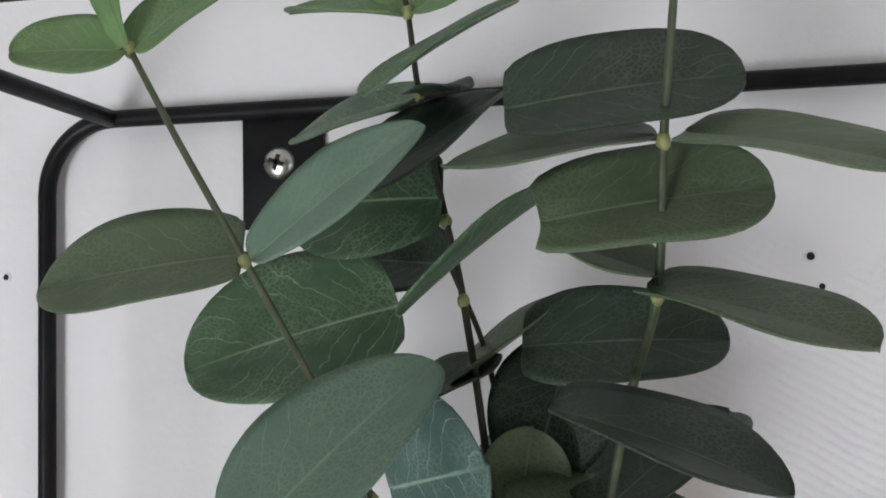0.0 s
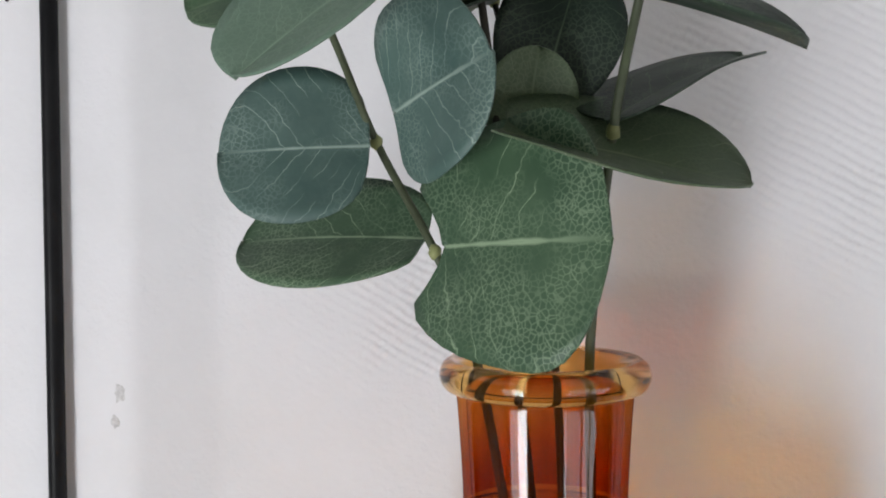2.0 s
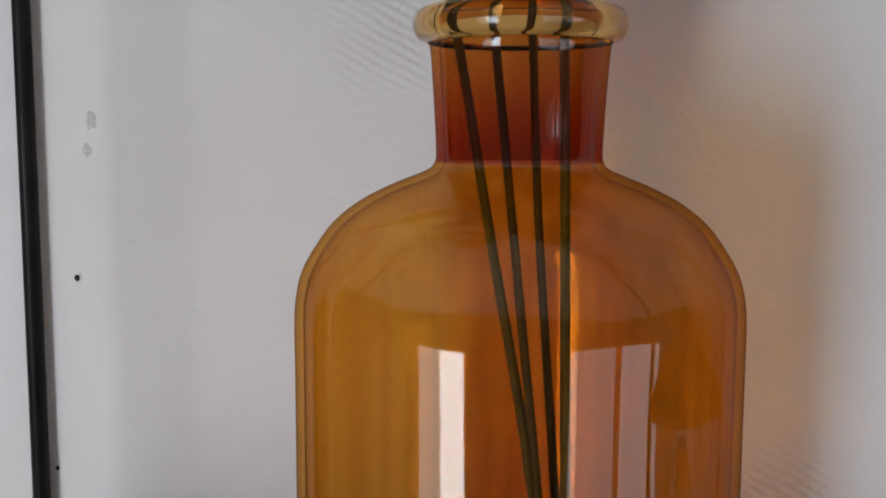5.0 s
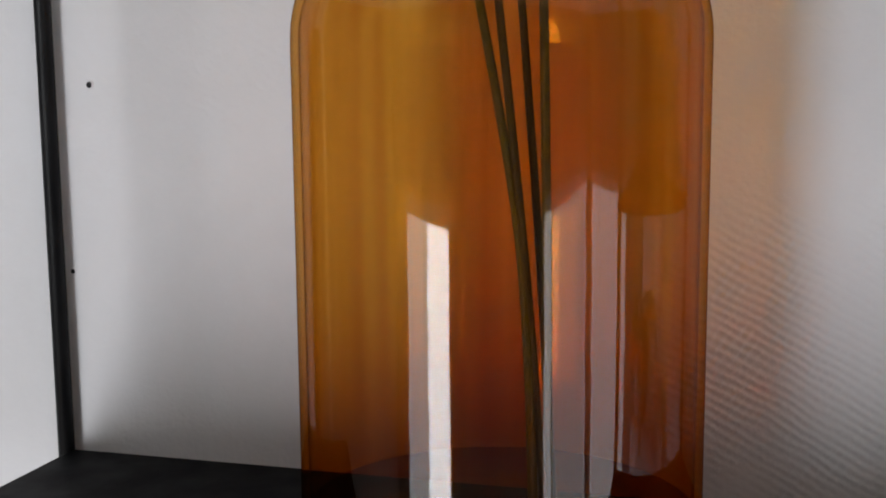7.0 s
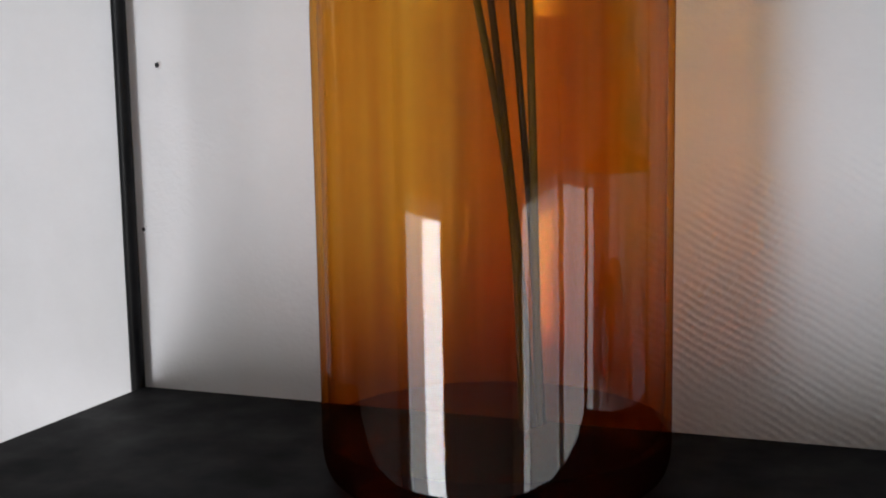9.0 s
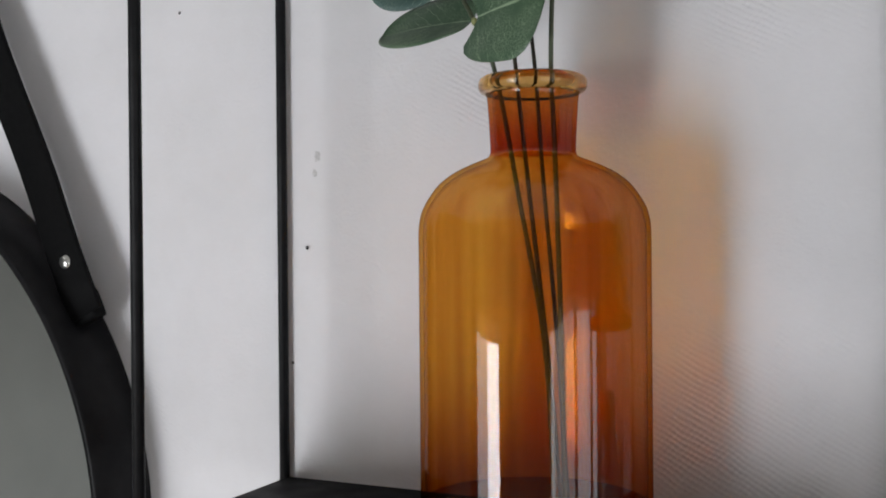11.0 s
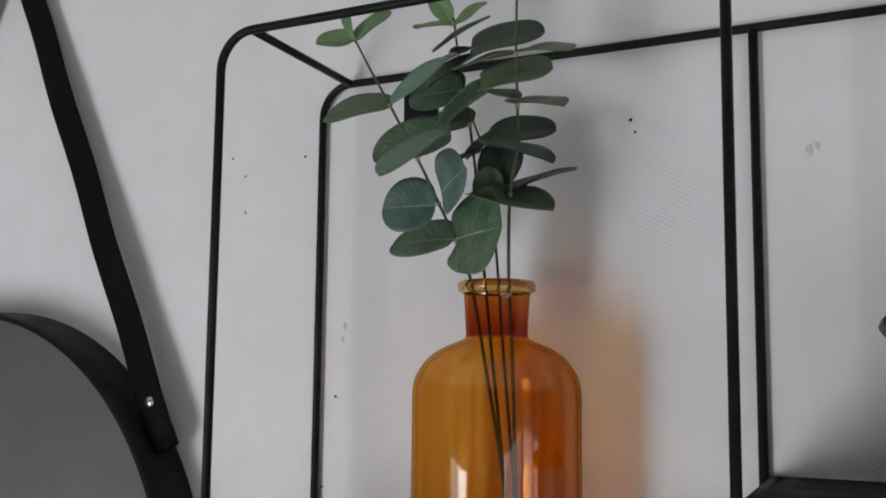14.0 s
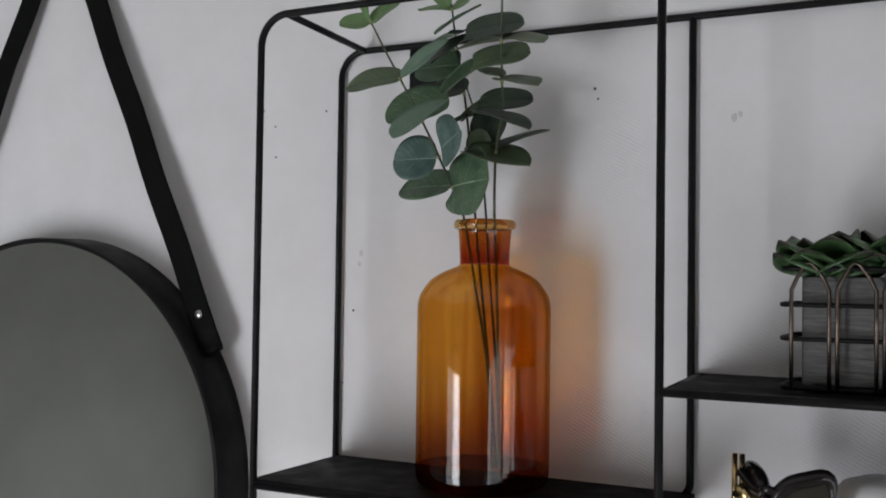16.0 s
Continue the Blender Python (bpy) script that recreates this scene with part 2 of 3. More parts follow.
# near-black copy: shade within the bunch is put into the leaf colour
M_LEAF_SHADED = leaf_material("eucalyptus_leaf_shaded", (0.024, 0.038, 0.030), (0.034, 0.054, 0.038), (0.14, 0.20, 0.12))
M_LEAF_OLIVE = leaf_material("eucalyptus_leaf_olive", (0.085, 0.125, 0.070), (0.125, 0.172, 0.098), (0.24, 0.29, 0.18))
M_LEAF_YOUNG = leaf_material("eucalyptus_leaf_young", (0.110, 0.210, 0.080), (0.170, 0.290, 0.120), (0.36, 0.46, 0.25))
M_STEM = plain("green_stem", (0.085, 0.105, 0.055), 0.5, 0, 220, 0.4, 0.3, 0.0005)
M_STEM_DARK = plain("brown_stem", (0.035, 0.032, 0.020), 0.55, 0, 220, 0.4, 0.3, 0.0005)
M_NODE = plain("yellow_green_node", (0.30, 0.32, 0.13), 0.5, 0, 260, 0.3)
M_HOLE_SHADE = plain("hole_shade_dark", (0.02, 0.02, 0.022), 0.9)
M_SPOT = plain("scuffed_plaster", (0.765, 0.755, 0.765), 0.8, 0, 700, 0.35, 0.5, 0.0005)
M_ROOM = plain("room_wall_paint", (0.27, 0.265, 0.25), 0.8, 0, 6, 0.10)
M_WEST = plain("dark_olive_paint", (0.120, 0.121, 0.114), 0.8, 0, 5, 0.15)
M_FLOOR = plain("floor_boards", (0.42, 0.34, 0.26), 0.5, 0, 10, 0.3)
M_CEIL = plain("white_ceiling_paint", (0.72, 0.71, 0.68), 0.85, 0, 9, 0.06)
M_WHITE = plain("white_paint", (0.78, 0.78, 0.77), 0.4, 0, 30, 0.05)
M_CURTAIN = plain("curtain_linen", (0.62, 0.58, 0.52), 0.9, 0, 90, 0.15)
M_WIRE = plain("copper_grey_wire", (0.16, 0.125, 0.105), 0.34, 1.0, 120, 0.45)
M_WOOD = grey_wood()
M_SUCC = plain("succulent_green", (0.075, 0.150, 0.062), 0.42, 0, 70, 0.45, 0.15)
M_SUCC_TIP = plain("succulent_tip", (0.045, 0.040, 0.030), 0.5, 0, 80, 0.3)
M_GOLD = plain("polished_gold", (0.80, 0.60, 0.30), 0.2, 1.0, 120, 0.15)
M_FRAME = plain("dark_shiny_plastic", (0.014, 0.011, 0.012), 0.16, 0, 60, 0.3)
M_LENS = plain("dark_lens", (0.045, 0.042, 0.034), 0.10, 0, 40, 0.2)
M_CERAMIC = plain("white_ceramic", (0.78, 0.78, 0.80), 0.35, 0, 40, 0.05)


# ==== mesh helpers
def mesh_of(name, bm, material, smooth=True, outward=True):
    data = bpy.data.meshes.new(name)
    if outward:
        bmesh.ops.recalc_face_normals(bm, faces=bm.faces)
    bm.to_mesh(data)
    bm.free()
    for p in data.polygons:
        p.use_smooth = smooth
    data.materials.append(material)
    return data


def part(name, bm, material, parent=None, label="", smooth=True, outward=True):
    ob = new(name, mesh_of(name, bm, material, smooth, outward))
    if parent is not None:
        ob.parent = parent
        ob.matrix_parent_inverse = parent.matrix_basis.inverted()
    return tagged(ob, label)


def thing(name, at, label, category, group="", kind=""):
    ob = new(name)
    ob.location = at
    ob.empty_display_size = 0.02
    bpy.context.view_layer.update()
    return tagged(ob, label, category, group, kind)


def smooth_path(points, steps=6):
    """Catmull-Rom through the points."""
    p = [Vector(q) for q in points]
    p = [2 * p[0] - p[1], *p, 2 * p[-1] - p[-2]]
    out = []
    for a, b, c, d in zip(p, p[1:], p[2:], p[3:]):
        for k in range(steps):
            t = k / steps
            out.append(0.5 * (2 * b + (c - a) * t + (2 * a - 5 * b + 4 * c - d) * t * t + (3 * b - a - 3 * c + d) * t ** 3))
    return [*out, p[-2]]


def tube(bm, path, radius, sides=10, closed=False):
    """A round rod along a path; radius may be a list."""
    path = [Vector(q) for q in path]
    n = len(path)
    radii = radius if isinstance(radius, (list, tuple)) else [radius] * n
    rings, up = [], None
    for i, q in enumerate(path):
        a, b = (path[i - 1], path[(i + 1) % n]) if closed or 0 < i < n - 1 else (path[max(i - 1, 0)], path[min(i + 1, n - 1)])
        way = (b - a).normalized()
        if up is None:
            up = way.orthogonal().normalized()
        up = (up - way * up.dot(way)).normalized()
        side = way.cross(up)
        rings.append([bm.verts.new(q + radii[i] * (math.cos(2 * math.pi * k / sides) * up + math.sin(2 * math.pi * k / sides) * side)) for k in range(sides)])
    for i in range(n if closed else n - 1):
        r, s = rings[i], rings[(i + 1) % n]
        shift = 0
        if closed and i == n - 1:
            shift = min(range(sides), key=lambda k: (s[k].co - r[0].co).length)
        for k in range(sides):
            bm.faces.new((r[k], r[(k + 1) % sides], s[(k + 1 + shift) % sides], s[(k + shift) % sides]))
    if not closed:
        bm.faces.new(rings[0][::-1])
        bm.faces.new(rings[-1])
    return bm


def box(bm, x0, x1, y0, y1, z0, z1, bevel=0.0):
    made = bmesh.ops.create_cube(bm, size=1, matrix=Matrix.LocRotScale(((x0 + x1) / 2, (y0 + y1) / 2, (z0 + z1) / 2), None, (x1 - x0, y1 - y0, z1 - z0)))
    if bevel:
        edges = {e for v in made["verts"] for e in v.link_edges}
        bmesh.ops.bevel(bm, geom=list(edges), offset=bevel, segments=2, profile=0.6, affect="EDGES")
    return bm


def turned(bm, profile, axis=(0, 0), sides=96):
    """A surface of revolution about an upright axis from (radius, height) pairs."""
    rings = []
    for r, z in profile:
        if r < 1e-6:
            rings.append([bm.verts.new((axis[0], axis[1], z))])
        else:
            rings.append([bm.verts.new((axis[0] + r * math.cos(2 * math.pi * k / sides), axis[1] + r * math.sin(2 * math.pi * k / sides), z)) for k in range(sides)])
    for a, b in zip(rings, rings[1:]):
        for k in range(sides):
            j = (k + 1) % sides
            if len(a) == 1 and len(b) == 1:
                continue
            if len(a) == 1:
                bm.faces.new((a[0], b[j], b[k]))
            elif len(b) == 1:
                bm.faces.new((a[k], a[j], b[0]))
            else:
                bm.faces.new((a[k], a[j], b[j], b[k]))
    return bm


def arc(c, r, a0, a1, n=8):
    return [(c[0] + r * math.cos(radians(a0 + (a1 - a0) * k / n)), c[1] + r * math.sin(radians(a0 + (a1 - a0) * k / n))) for k in range(n + 1)]


# ==== the room: wall with the shelf, and plain walls that close it
T = 0.12


def slab(name, material, *boxes, label="", kind="structure", category=""):
    bm = bmesh.new()
    for b in boxes:
        box(bm, *b)
    return tagged(part(name, bm, material, None, smooth=False), label, category, "", kind)


slab("wall_north", M_WALL, (ROOM["x0"] - T, ROOM["x1"] + T, 0, T, ROOM["floor"], ROOM["top"]),
     label="white painted wall with woven wallpaper relief", category="wall")
slab("wall_west", M_WEST, (ROOM["x0"] - T, ROOM["x0"], ROOM["y"], 0, ROOM["floor"], ROOM["top"]), label="plain dark olive painted room wall", category="wall")
slab("wall_east", M_ROOM,
     (ROOM["x1"], ROOM["x1"] + T, ROOM["y"], WIN_C["y0"], ROOM["floor"], ROOM["top"]), (ROOM["x1"], ROOM["x1"] + T, WIN_C["y1"], 0, ROOM["floor"], ROOM["top"]),
     (ROOM["x1"], ROOM["x1"] + T, WIN_C["y0"], WIN_C["y1"], ROOM["floor"], WIN_C["z0"]), (ROOM["x1"], ROOM["x1"] + T, WIN_C["y0"], WIN_C["y1"], WIN_C["z1"], ROOM["top"]),
     label="grey painted room wall with a window opening", category="wall")
slab("floor", M_FLOOR, (ROOM["x0"] - T, ROOM["x1"] + T, ROOM["y"] - T, T, ROOM["floor"] - T, ROOM["floor"]), label="brown wooden room floor", category="floor")
slab("ceiling", M_CEIL, (ROOM["x0"] - T, ROOM["x1"] + T, ROOM["y"] - T, T, ROOM["top"], ROOM["top"] + T), label="white painted ceiling", category="ceiling")
_y0, _y1, _f, _t = ROOM["y"] - T, ROOM["y"], ROOM["floor"], ROOM["top"]
slab("wall_south", M_ROOM,
     (ROOM["x0"] - T, WIN_A["x0"], _y0, _y1, _f, _t), (WIN_A["x1"], WIN_B["x0"], _y0, _y1, _f, _t), (WIN_B["x1"], ROOM["x1"] + T, _y0, _y1, _f, _t),
     (WIN_A["x0"], WIN_A["x1"], _y0, _y1, _f, WIN_A["z0"]), (WIN_A["x0"], WIN_A["x1"], _y0, _y1, WIN_A["z1"], _t),
     (WIN_B["x0"], WIN_B["x1"], _y0, _y1, _f, WIN_B["z0"]), (WIN_B["x0"], WIN_B["x1"], _y0, _y1, WIN_B["z1"], _t),
     label="grey painted room wall with two window openings", category="wall")


def window(name, a, b, z0, z1, place):
    """A framed window from a to b along its wall; place turns (along, outward, up) into the room."""
    root = thing(name, place(a, 0.07, z0), "white framed window in the room wall", "window", "", "structure")

    def bar(q0, q1, out0, out1, h0, h1, bevel=0.0):
        p, q = Vector(place(q0, out0, h0)), Vector(place(q1, out1, h1))
        return box(bmesh.new(), min(p.x, q.x), max(p.x, q.x), min(p.y, q.y), max(p.y, q.y), h0, h1, bevel)

    w = 0.05
    for q in ((a, a + w, z0, z1), (b - w, b, z0, z1), (a + w, b - w, z0, z0 + w), (a + w, b - w, z1 - w, z1)):
        part("window_frame", bar(q[0], q[1], 0.10, 0.04, q[2], q[3]), M_WHITE, root, smooth=False)
    part("window_sill", bar(a - 0.03, b + 0.03, -0.001, -0.10, z0 - 0.03, z0 - 0.002, 0.006), M_WHITE, root)
    return root


window("window_1", WIN_A["x0"], WIN_A["x1"], WIN_A["z0"], WIN_A["z1"], lambda q, out, z: (q, ROOM["y"] - out, z))
window("window_2", WIN_B["x0"], WIN_B["x1"], WIN_B["z0"], WIN_B["z1"], lambda q, out, z: (q, ROOM["y"] - out, z))
window("window_3", WIN_C["y0"], WIN_C["y1"], WIN_C["z0"], WIN_C["z1"], lambda q, out, z: (ROOM["x1"] + out, q, z))


def curtain(x0, x1, z0, z1, y):
    """A pleated curtain, hung open at one side of the window."""
    bm = bmesh.new()
    rows = []
    n = 60
    for side in (0, 0.004):
        for z in (z0, (z0 + z1) / 2, z1):
            rows.append([bm.verts.new((x0 + (x1 - x0) * k / n, y + 0.028 * math.sin(k * 0.95) + side, z)) for k in range(n + 1)])
    for a, b in ((0, 1), (1, 2), (3, 4), (4, 5), (0, 3), (2, 5)):
        for k in range(n):
            bm.faces.new((rows[a][k], rows[a][k + 1], rows[b][k + 1], rows[b][k]))
    ob = part("curtain", bm, M_CURTAIN)
    return tagged(ob, "pleated beige linen curtain beside the window", "curtain")


curtain(0.98, 1.26, -1.66, 0.30, ROOM["y"] + 0.08)


# ==== the wire shelf
R = 0.0031
X0, XF, X1, XB, XE = -0.183, -0.178, 0.168, 0.158, 0.62      # outer upright, divider in front and at the back, far upright
YF, YB, ZR, ZF = -0.138, -0.0045, 0.3885, 0.3922      # the front rods are raised and shifted sideways to fit the camera's view
BEND = 0.026


def shelf():
    root = thing("wire_wall_shelf", (0, -0.002, -0.30), "black metal wire wall shelf with thin black boards", "shelf")

    def rod(name, points, closed=False):
        return part(name, tube(bmesh.new(), points, R, 12, closed), M_BLACK, root)

    for y, x0, top in ((YF, XF, ZF), (YB, X0, ZR)):
        path = [(x0, y, -0.30 + 0.03)]
        path += [(x, y, z) for x, z in arc((x0 + BEND, top - BEND), BEND, 180, 90, 10)]
        path += [(x, y, z) for x, z in arc((XE - BEND, top - BEND), BEND, 90, 0, 10)]
        path += [(XE, y, -0.27)]
        rod("outer_frame_rod", path)
    for xf, x, zf, z in ((XF + BEND, X0 + BEND, ZF, ZR), (XE - BEND, XE - BEND, ZF, ZR), (XF, X0, -0.27, -0.27), (XE, XE, -0.27, -0.27)):
        rod("depth_rod", [(xf, YF, zf), (x, YB, z)])
    for x, y in ((X1, YF), (XB, YB)):
        path = [(x, y, ZF if y == YF else ZR)]
        path += [(q, y, z) for q, z in arc((x - 0.014, 0.0085), 0.014, 0, -90, 8)]
        path += [(XF if y == YF else X0, y, -0.0055)]
        rod("divider_rod", path)
    for z in (0.0945, -0.1435):
        rod("board_rod", [(X1, YF, z), (XE, YF, z)])
        rod("board_rod", [(XB, YB, z), (XE, YB, z)])
        rod("board_rod", [(X1 + 0.004, YF, z), (XB + 0.006, YB, z)])
    part("board", box(bmesh.new(), X0 + 0.002, X1 - 0.006, YF - 0.001, YB + 0.0015, -0.0062, 0.0, 0.0012), M_BOARD, root, "thin black shelf board")
    part("board", box(bmesh.new(), X1 + 0.004, XE - 0.004, YF + 0.001, YB - 0.001, 0.0925, 0.0975, 0.001), M_BOARD, root, "thin black shelf board")
    part("board", box(bmesh.new(), X1 + 0.004, XE - 0.004, YF + 0.001, YB - 0.001, -0.1450, -0.1400, 0.001), M_BOARD, root, "thin black shelf board")

    # the hanging plate with its screw
    plate = part("bracket_plate", box(bmesh.new(), -0.1085, -0.0795, -0.0030, 0.0, 0.3485, ZR, 0.0006), M_BLACK, root, "flat black hanging plate")
    c = Vector((-0.0952, -0.0030, 0.3708))
    bm = bmesh.new()
    turned(bm, [(0, 0.0024), (0.0018, 0.0024), (0.0038, 0.0019), (0.0052, 0.0010), (0.0056, 0.0)], (0, 0), 32)
    bmesh.ops.transform(bm, matrix=Matrix.Translation(c) @ Matrix.Rotation(radians(90), 4, "X"), verts=bm.verts)
    part("screw", bm, M_STEEL, plate, "zinc cross-head screw")
    # a dark cross laid on the head paints the shade of its recess
    bm = bmesh.new()
    for a in (20, 110):
        bmesh.ops.create_cube(bm, size=1, matrix=Matrix.Translation(c + Vector((0, -0.0023, 0))) @ Matrix.Rotation(radians(a), 4, "Y") @ Matrix.Diagonal((0.0054, 0.0006, 0.0015, 1)))
    part("screw", bm, M_NEAR_BLACK, plate, "dark cross on the screw head, painted shade of its recess", smooth=False)
    return root


shelf()


# ==== the amber bottle
BX, BY = 0.0, -0.064


def bottle():
    outer = [(0, 0.004), (0.030, 0.003), (0.044, 0.0004), (0.049, 0.0012), (0.0530, 0.004), (0.0548, 0.009), (0.0552, 0.016)]
    outer += [(0.0552, 0.02 + 0.0125 * k) for k in range(1, 11)]
    outer += [(0.0547, 0.1510), (0.0532, 0.1568), (0.0500, 0.1625), (0.0455, 0.1685), (0.0395, 0.1733), (0.0325, 0.1770), (0.0260, 0.1797),
              (0.0222, 0.1813), (0.0207, 0.1830), (0.0204, 0.1855), (0.0207, 0.193), (0.0213, 0.203), (0.0219, 0.2105), (0.0226, 0.2118),
              (0.0247, 0.2126), (0.0259, 0.2145), (0.0261, 0.2168), (0.0252, 0.2190), (0.0236, 0.2201)]
    inner = [(0.0218, 0.2196), (0.0203, 0.2180), (0.0196, 0.2120), (0.0192, 0.2030), (0.0186, 0.1930), (0.0183, 0.1855), (0.0186, 0.1825),
             (0.0200, 0.1803), (0.0240, 0.1782), (0.0310, 0.1755), (0.0382, 0.1716), (0.0440, 0.1668), (0.0483, 0.1610), (0.0512, 0.1555), (0.0526, 0.150)]
    inner += [(0.0529, 0.145 - 0.0125 * k) for k in range(0, 10)]
    inner += [(0.0525, 0.020), (0.0505, 0.0150), (0.045, 0.0122), (0.030, 0.0128), (0, 0.0138)]

    def rounded(line):
        """The same profile with two more points on a smooth curve in each span."""
        fine = []
        for k in range(len(line) - 1):
            a, b, c, d = (Vector(line[min(max(k + q, 0), len(line) - 1)]) for q in (-1, 0, 1, 2))
            for u in (0.0, 1 / 3, 2 / 3):
                p = b + 0.5 * u * (c - a + u * (2 * a - 5 * b + 4 * c - d + u * (3 * (b - c) + d - a)))
                fine.append((max(p.x, 0.0), p.y))
        return fine + [line[-1]]

    outer, inner = rounded(outer), rounded(inner)
    root = thing("bottle_vase", (BX, BY, 0), "amber glass apothecary bottle holding eucalyptus, on black shelf board", "bottle")

    def glass(name, material, *runs):
        bm = bmesh.new()
        for run in runs:
            before = len(bm.faces)
            turned(bm, run, (BX, BY), 112)
            bm.faces.ensure_lookup_table()
            for face in bm.faces[before:]:
                face.material_index = 1 if run is not runs[0] else 0
        bmesh.ops.remove_doubles(bm, verts=bm.verts, dist=1e-6)
        ob = part(name, bm, material, root, outward=False)
        ob.data.materials.append(M_GLASS_INNER)
        return ob

    o = [k for k, q in enumerate(outer) if q[1] <= 0.0165][-1]
    n0 = [k for k, q in enumerate(outer) if q[1] >= 0.1829][0]
    n1 = [k for k, q in enumerate(outer) if q[1] >= 0.2117][0]
    i0 = [k for k, q in enumerate(inner) if q[1] <= 0.2121][0]
    i1 = [k for k, q in enumerate(inner) if q[1] <= 0.1826][0]
    i2 = [k for k, q in enumerate(inner) if q[1] <= 0.0205][0]
    glass("foot", M_GLASS_FOOT, outer[:o + 1], inner[i2:])
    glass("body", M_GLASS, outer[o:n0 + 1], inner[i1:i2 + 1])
    glass("neck", M_GLASS_NECK, outer[n0:n1 + 1], inner[i0:i1 + 1])
    glass("lip", M_GLASS_LIP, outer[n1:] + inner[:i0 + 1])
    return root


bottle()


# ==== the mirror and its strap
MX, MZ, MR, MY = -0.5430, -0.0440, 0.2490, -0.048


def wall_mirror():
    root = thing("round_wall_mirror", (MX, 0, MZ), "round wall mirror with deep black rim hung on a black strap", "mirror")

    def ring(profile):
        bm = turned(bmesh.new(), profile, (0, 0), 160)
        bmesh.ops.transform(bm, matrix=Matrix.Translation((MX, 0, MZ)) @ Matrix.Rotation(radians(90), 4, "X"), verts=bm.verts)
        return bm

    part("rim", ring([(MR - 0.001, 0.001), (MR + 0.0050, 0.001), (MR + 0.0050, 0.004), (MR + 0.0042, -MY - 0.001), (MR + 0.0030, -MY), (MR, -MY), (MR - 0.0004, -MY - 0.001), (MR - 0.001, 0.001)]), M_BLACK, root)
    part("mirror_glass", ring([(0, 0.038), (MR - 0.0012, 0.038), (MR - 0.0012, 0.0445), (0, 0.0445)]), M_MIRROR, root, "silvered mirror glass", False)
    apex = Vector((-0.5610, -0.010, 0.592))
    for side in (1, -1):
        low = Vector((-0.5490 + side * 0.2135, -0.0255, 0.131))
        low2 = low + (low - apex).normalized() * 0.038
        way = (low2 - apex).normalized()
        across = way.cross(Vector((0, 1, 0))).normalized() * 0.0140
        bm = bmesh.new()
        rows = []
        n = 24
        for k in range(n + 1):
            p = apex.lerp(low2, k / n) + Vector((0, -0.0012 * math.sin(k * 0.9), 0))
            rows.append([bm.verts.new(p + s * across + Vector((0, d, 0))) for s, d in ((-1, -0.0012), (-0.9, -0.0017), (0.9, -0.0017), (1, -0.0012), (1, 0.0012), (-1, 0.0012))])
        for a, b in zip(rows, rows[1:]):
            for k in range(6):
                bm.faces.new((a[k], a[(k + 1) % 6], b[(k + 1) % 6], b[k]))
        bm.faces.new(rows[0])
        bm.faces.new(rows[-1])
        strap = part("strap", bm, M_STRAP, root, "black leather hanging strap")
        bm = turned(bmesh.new(), [(0, 0.0028), (0.0022, 0.0026), (0.0042, 0.0016), (0.0048, 0.0), (0.006, -0.0003), (0.006, -0.001)], (0, 0), 24)
        bmesh.ops.transform(bm, matrix=Matrix.Translation(low + Vector((0, -0.0020, 0))) @ Matrix.Rotation(radians(90), 4, "X"), verts=bm.verts)
        part("rivet", bm, M_STEEL, strap, "shiny steel rivet")
        # the keeper that holds the strap's end against the rim
        bm = bmesh.new()
        bmesh.ops.create_cube(bm, size=1, matrix=Matrix.Translation(low2 + Vector((side * -0.005, 0.005, 0)) - way * 0.004) @ Matrix.Rotation(math.atan2(-way.x, -way.z), 4, "Y") @ Matrix.Diagonal((0.0235, 0.012, 0.020, 1)))
        bmesh.ops.bevel(bm, geom=list(bm.edges), offset=0.003, segments=3, profile=0.6, affect="EDGES")
        part("strap_keeper", bm, M_STRAP, root)
    bm = turned(bmesh.new(), [(0, 0.030), (0.006, 0.030), (0.007, 0.027), (0.004, 0.022), (0.004, 0.0)], (0, 0), 20)
    bmesh.ops.transform(bm, matrix=Matrix.Translation((-0.5610, 0.014, 0.588)) @ Matrix.Rotation(radians(90), 4, "X"), verts=bm.verts)
    part("wall_hook", bm, M_BLACK, root)
    return root


wall_mirror()


